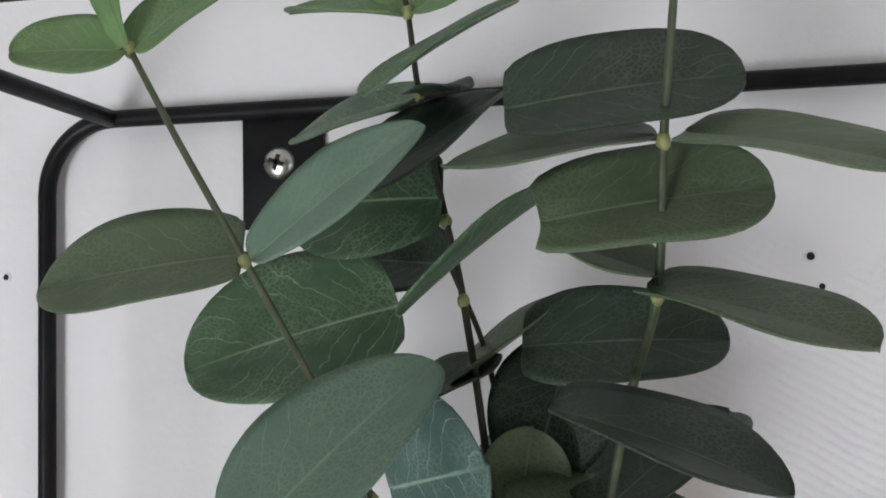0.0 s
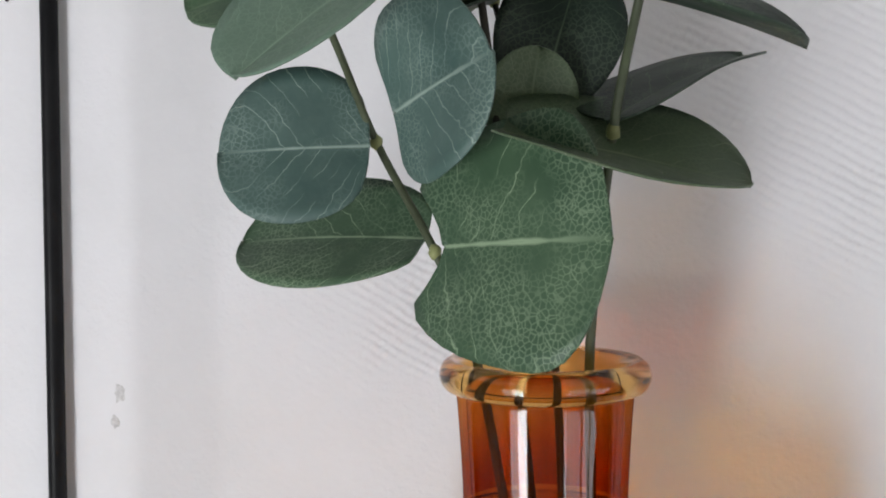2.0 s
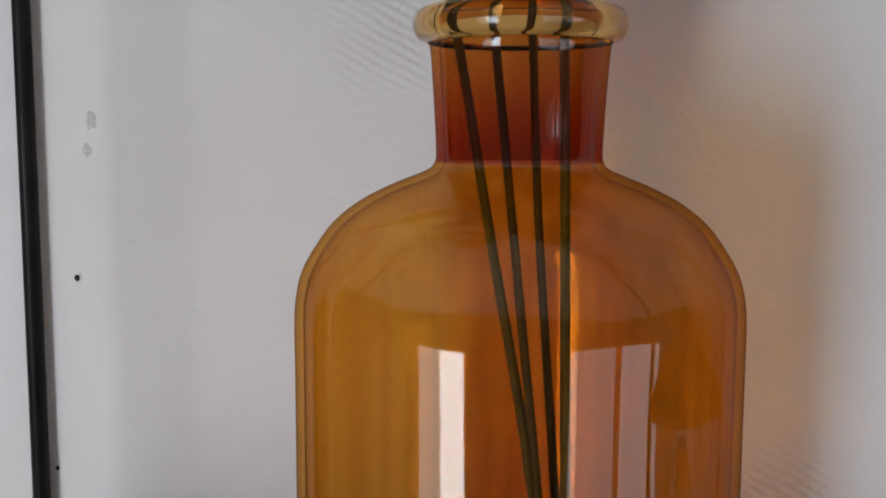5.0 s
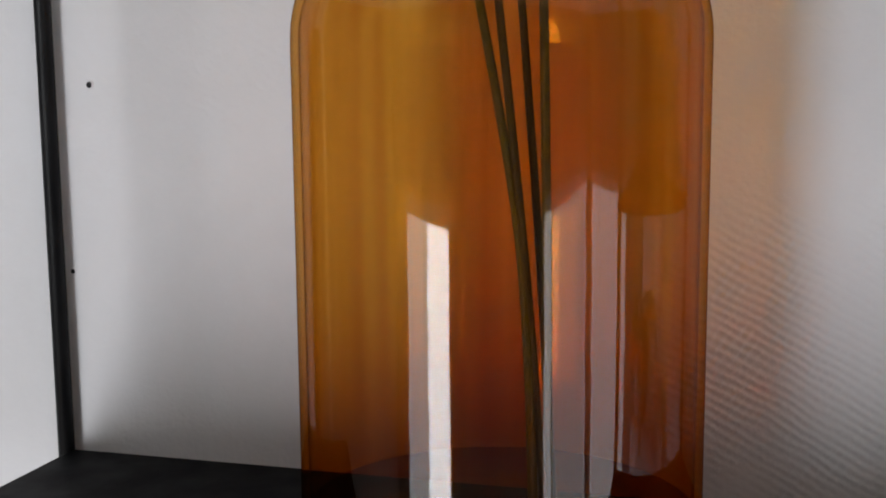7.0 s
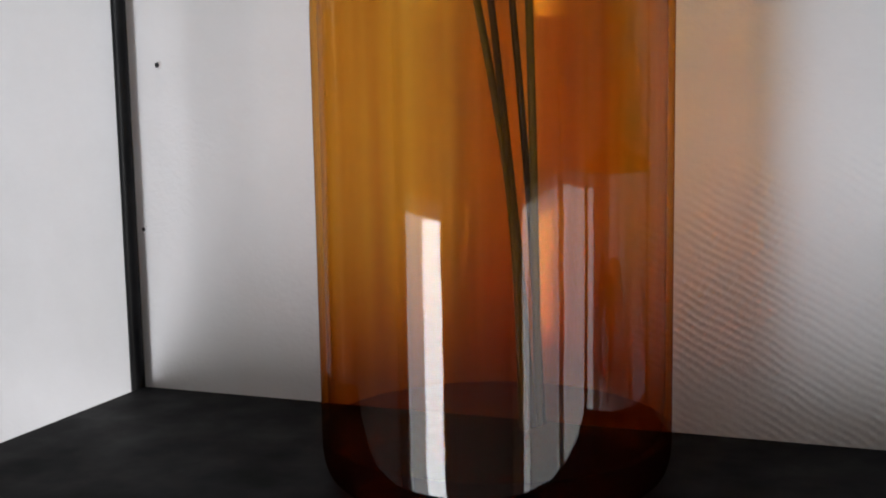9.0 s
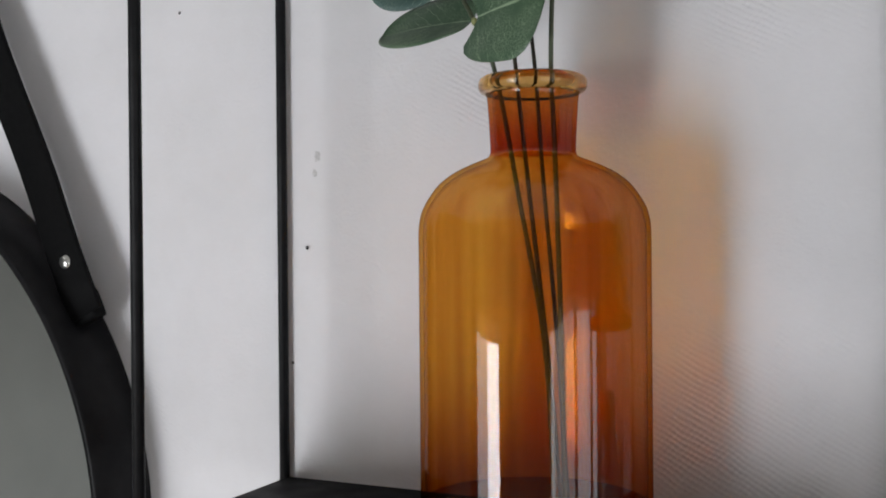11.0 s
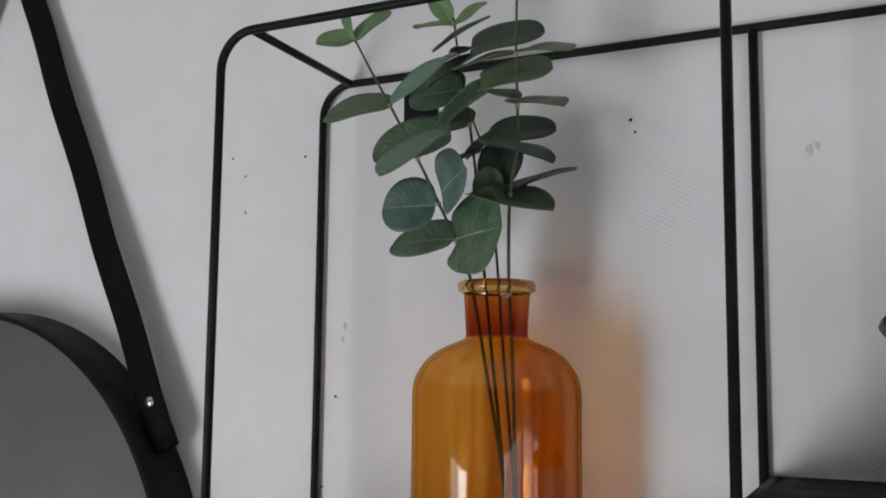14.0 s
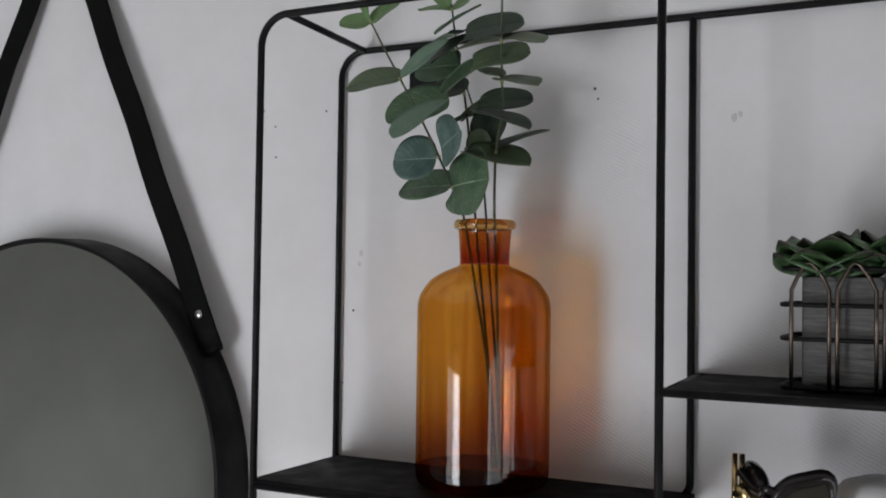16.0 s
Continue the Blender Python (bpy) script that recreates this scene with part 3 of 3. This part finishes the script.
# ==== the eucalyptus
def leaf(parent, base, tip, width, face, material, blunt=0.0, curl=0.0):
    """One leaf: a cupped, slightly wavy blade with thickness, from base to tip, its upper side towards face."""
    base, tip = Vector(base), Vector(tip)
    along = tip - base
    length = along.length
    a = along / length
    n = Vector(face)
    n = (n - a * n.dot(a)).normalized()
    s = a.cross(n)
    nu, nv = 18, 10
    rnd = random.Random(round(base.x * 9e5) + round(tip.z * 7e5))
    ph, amp = rnd.uniform(0, 6), rnd.uniform(0.35, 0.75)
    cup = rnd.uniform(0.10, 0.22)
    verts, uvs, faces = [], [], []
    for layer in (0.0, -0.0005):
        for i in range(nu + 1):
            u = (1 - math.cos(math.pi * i / nu)) / 2
            q = abs(2 * u ** (1.0 - 0.12 * (1 - blunt)) - 1)
            w = width / 2 * max(1 - q ** (1.9 + 0.5 * blunt), 0.0) ** 0.5 + 0.0002
            for j in range(nv + 1):
                v = 2 * j / nv - 1
                lift = cup * abs(v) ** 1.7 * w + (0.5 - (u - 0.35) ** 2 * 2.2) * 0.05 * length - curl * length * u * u
                lift += 0.0011 * amp * math.sin(7 * u + ph + 2.2 * v) * abs(v) - 0.0007 * math.exp(-(v * 7) ** 2)
                back = 0.16 * blunt * length * abs(v) ** 1.6 * (1 - u) ** 3 * min(1, u * 12)
                p = base + a * (length * u - back) + s * (v * w * (1 + 0.05 * math.sin(5 * u + ph))) + n * (lift + layer)
                verts.append(p)
                uvs.append((u, j / nv))
    row = nv + 1
    half = (nu + 1) * row
    for i in range(nu):
        for j in range(nv):
            q = (i * row + j, (i + 1) * row + j, (i + 1) * row + j + 1, i * row + j + 1)
            faces.append(q)
            faces.append(tuple(half + k for k in q[::-1]))
    rim = [i * row for i in range(nu + 1)] + [nu * row + j for j in range(1, nv + 1)] + [i * row + nv for i in range(nu - 1, -1, -1)] + list(range(nv - 1, 0, -1))
    for k, a0 in enumerate(rim):
        b0 = rim[(k + 1) % len(rim)]
        faces.append((a0, a0 + half, b0 + half, b0))
    data = bpy.data.meshes.new("leaf")
    data.from_pydata([tuple(v) for v in verts], [], faces)
    layer = data.uv_layers.new(name="leaf")
    for loop in data.loops:
        layer.data[loop.index].uv = uvs[loop.vertex_index]
    for p in data.polygons:
        p.use_smooth = True
    data.materials.append(material)
    ob = new("leaf", data)
    ob.parent = parent
    ob.matrix_parent_inverse = parent.matrix_basis.inverted()
    return ob


def branch(label, path, thick, material, nodes, leaves):
    foot = path[0]
    root = thing("eucalyptus_branch", foot, label, "artificial plant", "eucalyptus branches in the bottle")
    line = smooth_path(path, 8)
    n = len(line)
    part("stem", tube(bmesh.new(), line, [thick * (1.25 - 0.55 * k / n) for k in range(n)], 8), material, root)
    for c in nodes:
        bm = bmesh.new()
        bmesh.ops.create_icosphere(bm, subdivisions=2, radius=0.0016, matrix=Matrix.Translation(c) @ Matrix.Diagonal((1, 1, 1.35, 1)))
        for v in bm.verts:
            v.co += 0.0004 * noise.noise_vector(v.co * 900)
        part("node", bm, M_NODE, root, "yellow-green leaf node")
    for row in leaves:
        leaf(root, *row)
    return root


G, B, D, O, Y, U = M_LEAF, M_LEAF_BLUE, M_LEAF_SHADED, M_LEAF_OLIVE, M_LEAF_YOUNG, M_LEAF_BACK
branch("artificial eucalyptus branch with round blue-green leaves standing in the amber bottle",
       [(0.010, -0.066, 0.0155), (0.006, -0.066, 0.09), (-0.006, -0.069, 0.165), (-0.0156, -0.072, 0.2207), (-0.0245, -0.0765, 0.2465), (-0.0420, -0.0680, 0.2740),
        (-0.0476, -0.0890, 0.3020), (-0.0580, -0.1090, 0.3350), (-0.0740, -0.1090, 0.3620), (-0.0885, -0.1060, 0.3855)],
       0.0011, M_STEM,
       [(-0.0245, -0.0765, 0.2465), (-0.0420, -0.0680, 0.2740), (-0.0476, -0.0890, 0.3020), (-0.0580, -0.1090, 0.3350), (-0.0885, -0.1060, 0.3855)],
       [((-0.0295, -0.0660, 0.2495), (-0.0848, -0.0580, 0.2496), 0.037, (0.0, -0.74, 0.67), G, 0.5),
        ((-0.0212, -0.0795, 0.2480), (0.0197, -0.1031, 0.2507), 0.056, (-0.51, -0.83, 0.15), G, 2.1),
        ((-0.0424, -0.0720, 0.2728), (-0.0806, -0.0794, 0.2719), 0.043, (0.08, -0.95, 0.30), B, 0.2),
        ((-0.0327, -0.0819, 0.2800), (-0.0052, -0.1039, 0.2898), 0.044, (-0.62, -0.77, -0.08), B, 0.4),
        ((-0.0440, -0.1430, 0.2805), (-0.0140, -0.1135, 0.3142), 0.034, (-0.20, -0.72, 0.65), U, 0.15),
        ((-0.0358, -0.0628, 0.3236), (-0.0885, -0.0810, 0.3085), 0.045, (-0.10, -0.82, 0.55), G, 0.4),
        ((-0.0600, -0.1060, 0.3365), (-0.1062, -0.1163, 0.3302), 0.032, (0.10, -0.68, 0.73), O, 0.7),
        ((-0.0550, -0.1120, 0.3350), (-0.0185, -0.1020, 0.3655), 0.020, (-0.10, -0.76, 0.60), U, 0.2),
        ((-0.0895, -0.1060, 0.3855), (-0.1140, -0.1160, 0.3850), 0.021, (0, -0.80, 0.6), Y, 0.2),
        ((-0.0880, -0.1060, 0.3855), (-0.0670, -0.0960, 0.4065), 0.020, (-0.2, -0.8, 0.4), Y, 0.2),
        ((-0.0895, -0.1065, 0.3860), (-0.0960, -0.1100, 0.4055), 0.009, (-0.4, -0.8, 0.1), Y, 0.2)])
branch("artificial eucalyptus branch with dark olive leaves in the amber bottle",
       [(0.013, -0.060, 0.0155), (0.0125, -0.062, 0.10), (0.0118, -0.067, 0.185), (0.0124, -0.073, 0.2255), (0.0190, -0.0860, 0.2735), (0.0254, -0.0880, 0.3045),
        (0.0321, -0.1050, 0.3262), (0.0342, -0.1120, 0.3572), (0.0372, -0.1180, 0.3880), (0.0400, -0.1220, 0.4250)],
       0.0011, M_STEM,
       [(0.0190, -0.0860, 0.2735), (0.0254, -0.0880, 0.3045), (0.0321, -0.1050, 0.3262), (0.0342, -0.1120, 0.3572)],
       [((-0.0045, -0.0920, 0.2738), (0.0480, -0.0850, 0.2604), 0.044, (0.16, -0.38, 0.91), O, 0.9, -0.05),
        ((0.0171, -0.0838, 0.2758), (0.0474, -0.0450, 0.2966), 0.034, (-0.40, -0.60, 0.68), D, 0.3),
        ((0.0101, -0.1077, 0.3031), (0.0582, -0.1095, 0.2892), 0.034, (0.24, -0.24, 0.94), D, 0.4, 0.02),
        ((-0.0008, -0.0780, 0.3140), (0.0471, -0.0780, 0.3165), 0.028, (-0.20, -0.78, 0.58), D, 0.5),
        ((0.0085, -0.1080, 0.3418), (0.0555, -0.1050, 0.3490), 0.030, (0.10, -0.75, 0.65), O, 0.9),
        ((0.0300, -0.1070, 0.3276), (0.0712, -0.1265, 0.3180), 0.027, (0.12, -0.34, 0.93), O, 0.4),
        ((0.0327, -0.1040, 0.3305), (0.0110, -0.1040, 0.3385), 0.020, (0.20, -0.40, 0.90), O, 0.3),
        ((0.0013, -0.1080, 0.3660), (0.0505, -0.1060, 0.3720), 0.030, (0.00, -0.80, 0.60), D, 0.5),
        ((0.0385, -0.1120, 0.3586), (0.0776, -0.1310, 0.3495), 0.026, (0.12, -0.45, 0.88), O, 0.4),
        ((0.0329, -0.1105, 0.3580), (-0.0133, -0.1053, 0.3560), 0.022, (0.0, -0.45, 0.88), O, 0.2)])
branch("artificial eucalyptus branch with light green top leaves in amber bottle",
       [(0.012, -0.062, 0.0155), (0.008, -0.066, 0.08), (0.000, -0.070, 0.165), (-0.0057, -0.0713, 0.2227), (-0.0100, -0.074, 0.280), (-0.0160, -0.074, 0.325),
        (-0.0206, -0.0720, 0.3450), (-0.0280, -0.069, 0.378), (-0.0305, -0.070, 0.399), (-0.0330, -0.072, 0.412)],
       0.0010, M_STEM_DARK,
       [(-0.0160, -0.074, 0.325), (-0.0206, -0.0720, 0.3450), (-0.0280, -0.069, 0.378), (-0.0305, -0.070, 0.399)],
       [((-0.0265, -0.0958, 0.3220), (0.0080, -0.0807, 0.3530), 0.032, (-0.65, -0.14, 0.74), G, 0.2),
        ((-0.0215, -0.0713, 0.3510), (-0.0625, -0.0753, 0.3500), 0.037, (0.07, -0.87, 0.49), G, 0.6),
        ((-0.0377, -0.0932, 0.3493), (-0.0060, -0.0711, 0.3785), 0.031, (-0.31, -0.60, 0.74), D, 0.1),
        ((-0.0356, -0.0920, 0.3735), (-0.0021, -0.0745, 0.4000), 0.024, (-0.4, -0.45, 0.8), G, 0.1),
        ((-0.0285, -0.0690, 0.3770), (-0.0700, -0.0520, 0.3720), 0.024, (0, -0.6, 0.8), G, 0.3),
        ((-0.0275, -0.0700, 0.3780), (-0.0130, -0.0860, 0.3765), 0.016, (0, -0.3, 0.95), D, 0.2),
        ((-0.0310, -0.0700, 0.3985), (-0.0675, -0.0600, 0.4060), 0.020, (0, -0.4, 0.9), Y, 0.2),
        ((-0.0300, -0.0700, 0.3990), (-0.0080, -0.0660, 0.4130), 0.018, (0, -0.6, 0.7), Y, 0.2),
        ((-0.0325, -0.0720, 0.4020), (-0.0420, -0.0850, 0.4200), 0.014, (-0.2, -0.8, 0.4), Y, 0.2)])
branch("artificial eucalyptus branch with dark shaded leaves standing in the amber bottle",
       [(0.014, -0.058, 0.0155), (0.010, -0.059, 0.09), (0.005, -0.064, 0.17), (0.0031, -0.0690, 0.2228), (-0.0050, -0.062, 0.270), (-0.0135, -0.0585, 0.310), (-0.0255, -0.0490, 0.3345)],
       0.0010, M_STEM_DARK,
       [(-0.0090, -0.060, 0.2900), (-0.0135, -0.0585, 0.310)],
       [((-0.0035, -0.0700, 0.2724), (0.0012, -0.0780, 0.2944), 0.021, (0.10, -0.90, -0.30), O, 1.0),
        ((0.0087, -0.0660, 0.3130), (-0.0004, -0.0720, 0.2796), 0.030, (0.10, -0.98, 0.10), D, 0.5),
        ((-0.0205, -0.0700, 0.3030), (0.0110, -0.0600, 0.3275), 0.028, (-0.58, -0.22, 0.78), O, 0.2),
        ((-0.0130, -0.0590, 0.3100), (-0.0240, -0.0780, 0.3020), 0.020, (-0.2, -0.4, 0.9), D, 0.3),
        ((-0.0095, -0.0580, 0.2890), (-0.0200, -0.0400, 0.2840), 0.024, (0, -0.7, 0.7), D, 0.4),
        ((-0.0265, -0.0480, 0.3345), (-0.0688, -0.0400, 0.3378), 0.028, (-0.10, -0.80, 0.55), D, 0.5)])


# ==== holes in the wall
def wall_hole(x, z, r, mat, label):
    bm = bmesh.new()
    rnd = random.Random(round(x * 1e5))
    ringa, ringb = [], []
    for k in range(14):
        a = 2 * math.pi * k / 14
        q = r * rnd.uniform(0.85, 1.2)
        ringa.append(bm.verts.new((x + q * math.cos(a), -0.0002, z + q * math.sin(a))))
        ringb.append(bm.verts.new((x + 1.45 * q * math.cos(a), -0.0009 * rnd.uniform(0.5, 1.1), z + 1.45 * q * math.sin(a))))
    ringc = [bm.verts.new((v.co.x + 0.4 * (v.co.x - x), 0.0004, v.co.z + 0.4 * (v.co.z - z))) for v in ringb]
    for k in range(14):
        j = (k + 1) % 14
        bm.faces.new((ringa[k], ringa[j], ringb[j], ringb[k]))
        bm.faces.new((ringb[k], ringb[j], ringc[j], ringc[k]))
    root = tagged(part("screw_hole", bm, mat), label, "hole", "old screw holes in the wall")
    # dark disc just proud of the wall, painting the shade inside the hole
    bm = bmesh.new()
    disc = [bm.verts.new((v[0], -0.0004, v[1])) for v in arc((x, z), r * 1.05, 0, 340, 13)]
    bm.faces.new(disc)
    part("hole_shade", bm, M_HOLE_SHADE, root)
    return root


for hx, hz, hr in ((0.073, 0.336, 0.0017), (0.076, 0.327, 0.0013), (-0.203, 0.334, 0.0016), (-0.263, 0.291, 0.0014), (-0.264, 0.322, 0.0013),
                   (-0.168, 0.139, 0.0016), (-0.179, 0.069, 0.0013), (-0.2785, 0.3385, 0.0013)):
    wall_hole(hx, hz, hr * 0.68, M_WALL, "small dark screw hole in the white wall")


# ==== the wire basket with succulents
def basket():
    zb = 0.0975
    x0, x1, y0, y1 = 0.2435, 0.4100, -0.112, -0.040
    root = thing("wire_basket", ((x0 + x1) / 2, (y0 + y1) / 2, zb), "copper-grey wire basket with arched wires on the black shelf", "basket")

    def loop(z):
        r = 0.012
        path = []
        for cx, cy, a in ((x1 - r, y1 - r, 0), (x0 + r, y1 - r, 90), (x0 + r, y0 + r, 180), (x1 - r, y0 + r, 270)):
            path += [(p, q, z) for p, q in arc((cx, cy), r, a, a + 90, 6)]
        return path

    for z in (zb + 0.0030, 0.1335, 0.1565, 0.1810):
        part("ring_wire", tube(bmesh.new(), loop(z), 0.0017, 8, True), M_BLACK, root, "black ring wire")
    k = 0
    while x0 + 0.008 + k * 0.029 + 0.024 < x1:
        xa = x0 + 0.008 + k * 0.029
        for y in (y0 - 0.002, y1 + 0.002):
            path = [(xa, y, zb + 0.0022), (xa, y, 0.150), (xa, y, 0.1665), (xa + 0.0035, y, 0.1745), (xa + 0.009, y, 0.1838), (xa + 0.0115, y, 0.1848),
                    (xa + 0.014, y, 0.1838), (xa + 0.0205, y, 0.1745), (xa + 0.024, y, 0.1665), (xa + 0.024, y, 0.150), (xa + 0.024, y, zb + 0.0022)]
            part("arch_wire", tube(bmesh.new(), path, 0.0014, 8), M_WIRE, root)
        k += 1
    for x in (x0 + 0.026, x1 - 0.026):
        for y in (y0 + 0.006, y1 - 0.006):
            bm = bmesh.new()
            bmesh.ops.create_uvsphere(bm, u_segments=14, v_segments=8, radius=0.0045, matrix=Matrix.Translation((x, y, zb + 0.0032)) @ Matrix.Diagonal((1.6, 1, 0.7, 1)))
            part("foot", bm, M_BLACK, root)
    return root


def planter():
    x0, x1, y0, y1, z0, z1 = 0.257, 0.397, -0.104, -0.050, 0.1022, 0.1755
    root = thing("planter_box", ((x0 + x1) / 2, -0.077, z0), "grey washed wooden planter box inside the wire basket", "planter")
    for y in (y0, y1 - 0.006):
        part("side_board", box(bmesh.new(), x0, x1, y, y + 0.006, z0, z1, 0.0008), M_WOOD, root)
    for x in (x0, x1 - 0.006):
        part("end_board", box(bmesh.new(), x, x + 0.006, y0 + 0.0062, y1 - 0.0062, z0, z1 - 0.001, 0.0008), M_WOOD, root)
    part("bottom_board", box(bmesh.new(), x0 + 0.0062, x1 - 0.0062, y0 + 0.0062, y1 - 0.0062, z0, z0 + 0.005), M_WOOD, root)
    bm = box(bmesh.new(), x0 + 0.0064, x1 - 0.0064, y0 + 0.0064, y1 - 0.0064, 0.150, 0.1700)
    part("soil", bm, M_NEAR_BLACK, root, "dark soil")
    return root


def succulent(x, y, z, size, seed):
    root = thing("succulent", (x, y, z), "green artificial succulent rosette with dark leaf tips in the planter", "succulent", "succulents in the planter")
    rnd = random.Random(seed)
    for ringno, (count, reach, rise) in enumerate(((7, 0.95, 0.42), (6, 0.88, 0.70), (5, 0.68, 1.05))):
        for k in range(count):
            a = 2 * math.pi * (k + 0.5 * ringno + rnd.uniform(-0.15, 0.15)) / count
            ln = size * reach * rnd.uniform(0.9, 1.12)
            e = rise * rnd.uniform(0.75, 1.2)
            out = Vector((math.cos(a) * math.cos(e), math.sin(a) * math.cos(e), math.sin(e)))
            side = Vector((-math.sin(a), math.cos(a), 0))
            up = out.cross(side) * -1
            bm = bmesh.new()
            rows = []
            for i in range(9):
                u = i / 8
                w = size * 0.50 * (math.sin(math.pi * min(u * 0.82 + 0.16, 1.0)) ** 0.8) * (1 if u < 0.97 else 0.15) + 0.0002
                th = size * 0.07 * (1 - u * 0.75)
                c = Vector((x, y, z)) + out * ln * u + up * (0.16 * size * u * u)
                rows.append([bm.verts.new(c + side * (w * math.cos(q)) + up * (th * math.sin(q) + 0.42 * w * math.cos(q) ** 2)) for q in (2 * math.pi * j / 10 for j in range(10))])
            for p, q in zip(rows, rows[1:]):
                for j in range(10):
                    bm.faces.new((p[j], p[(j + 1) % 10], q[(j + 1) % 10], q[j]))
            bm.faces.new(rows[0][::-1])
            bm.faces.new(rows[-1])
            ob = part("leaf", bm, M_SUCC, root)
            ob.data.materials.append(M_SUCC_TIP)
            for f in ob.data.polygons:
                if (Vector(f.center) - Vector((x, y, z))).length > ln * 0.94:
                    f.material_index = 1
    return root


basket()
planter()
succulent(0.2740, -0.088, 0.1800, 0.044, 3)
succulent(0.3140, -0.080, 0.1835, 0.048, 5)
succulent(0.3540, -0.084, 0.1820, 0.046, 8)
succulent(0.3870, -0.077, 0.1800, 0.030, 13)


# ==== sunglasses and the white jar on the low board
def sunglasses():
    root = thing("sunglasses", (0.243, -0.112, -0.006), "folded dark sunglasses with gold temples resting on a white jar", "sunglasses")
    turn_l, turn_r = radians(62), radians(-10)
    mid = Vector((0.2365, -0.118, 0.029))

    def rim_path(side, grow):
        way = Vector((-math.cos(turn_l), math.sin(turn_l), 0)) if side < 0 else Vector((math.cos(turn_r), -math.sin(turn_r), 0))
        c = mid + way * 0.0225 + Vector((0, 0, -0.010))
        pts = []
        for k in range(32):
            a = 2 * math.pi * k / 32
            ca, sa = math.cos(a), math.sin(a)
            across = 0.0195 * grow * math.copysign(abs(ca) ** 0.66, ca)
            rise = 0.0200 * grow * math.copysign(abs(sa) ** 0.66, sa) + (0.0055 if side < 0 else 0.0105) * ca
            pts.append(c + way * across + Vector((0, 0, rise)))
        return pts

    bm = bmesh.new()
    for side in (-1, 1):
        tube(bm, rim_path(side, 1.0), [0.0024 + 0.0032 * max(0, math.sin(2 * math.pi * k / 32)) ** 0.7 for k in range(32)], 8, True)
    tube(bm, smooth_path([mid + Vector((-0.004, 0.004, 0.001)), mid + Vector((0, -0.001, 0.003)), mid + Vector((0.006, 0.000, 0.001))], 5), 0.0032, 8)
    part("front_frame", bm, M_FRAME, root, "glossy black sunglasses frame")
    for side in (-1, 1):
        bm = bmesh.new()
        bm.faces.new([bm.verts.new(p) for p in rim_path(side, 0.97)])
        ext = bmesh.ops.extrude_face_region(bm, geom=bm.faces[:])
        for v in ext["geom"]:
            if isinstance(v, bmesh.types.BMVert):
                v.co += Vector((0, 0.0018, 0))
        part("lens", bm, M_LENS, root, "dark tinted lens", smooth=False)
    for dx in (0.0, 0.0052):
        p = Vector((0.2112 + dx, -0.096, 0))
        part("temple", tube(bmesh.new(), [p + Vector((0, 0, -0.010)), p + Vector((0, 0, 0.020)), p + Vector((0, 0, 0.0505))], 0.0021, 12), M_GOLD, root, "polished gold temple")
    bm = bmesh.new()
    bmesh.ops.create_cube(bm, size=1, matrix=Matrix.Translation((0.2200, -0.1010, 0.0225)) @ Matrix.Rotation(radians(32), 4, "Y") @ Matrix.Diagonal((0.017, 0.003, 0.011, 1)))
    bmesh.ops.bevel(bm, geom=list(bm.edges), offset=0.0008, segments=2, affect="EDGES")
    part("hinge_plate", bm, M_GOLD, root, "gold hinge plate")
    bm = tube(bmesh.new(), smooth_path([(0.2160, -0.0985, 0.0390), (0.2215, -0.104, 0.0345), (0.2285, -0.112, 0.0300), (0.2355, -0.118, 0.0290)], 5), 0.0038, 8)
    part("hinge", bm, M_FRAME, root)
    return root


def jar():
    bm = turned(bmesh.new(), [(0, -0.1398), (0.046, -0.1398), (0.056, -0.137), (0.060, -0.128), (0.0615, -0.10), (0.0620, -0.050), (0.0610, -0.024), (0.0570, -0.0135),
                              (0.0480, -0.0100), (0.0372, -0.0085), (0.0350, -0.004), (0.0345, 0.018), (0.0330, 0.0275), (0.0290, 0.0335), (0.0200, 0.0375), (0, 0.0395)], (0, 0), 72)
    bmesh.ops.transform(bm, matrix=Matrix.Translation((0.317, -0.066, 0)) @ Matrix.Diagonal((1.28, 0.95, 1, 1)), verts=bm.verts)
    ob = part("white_jar", bm, M_CERAMIC)
    return tagged(ob, "large white ceramic jar with domed lid on the low shelf", "jar")


sunglasses()
jar()


# ==== filled holes and scuffs of plaster on the wall
def plaster_spot(x, z, r, seed):
    rnd = random.Random(seed)
    bm = bmesh.new()
    rings = []
    for q, lift in ((1.0, 0.0003), (0.8, -0.00008), (0.45, -0.00018), (0.15, -0.0001)):
        rings.append([bm.verts.new((x + r * q * w * math.cos(a), lift, z + r * 1.5 * q * w * math.sin(a)))
                      for a, w in ((2 * math.pi * k / 12, rnd.uniform(0.7, 1.25)) for k in range(12))])
    for a, b in zip(rings, rings[1:]):
        for k in range(12):
            bm.faces.new((a[k], a[(k + 1) % 12], b[(k + 1) % 12], b[k]))
    bm.faces.new(rings[-1])
    return tagged(part("plaster_spot", bm, M_SPOT), "pale scuffed plaster spot on the white wall", "wall mark", "plaster spots on the wall")


for k, (px_, pz_, pr_) in enumerate(((-0.1605, 0.194, 0.0026), (-0.1625, 0.184, 0.0020), (0.191, 0.304, 0.0032), (0.1955, 0.3065, 0.0022))):
    plaster_spot(px_, pz_, pr_, 40 + k)
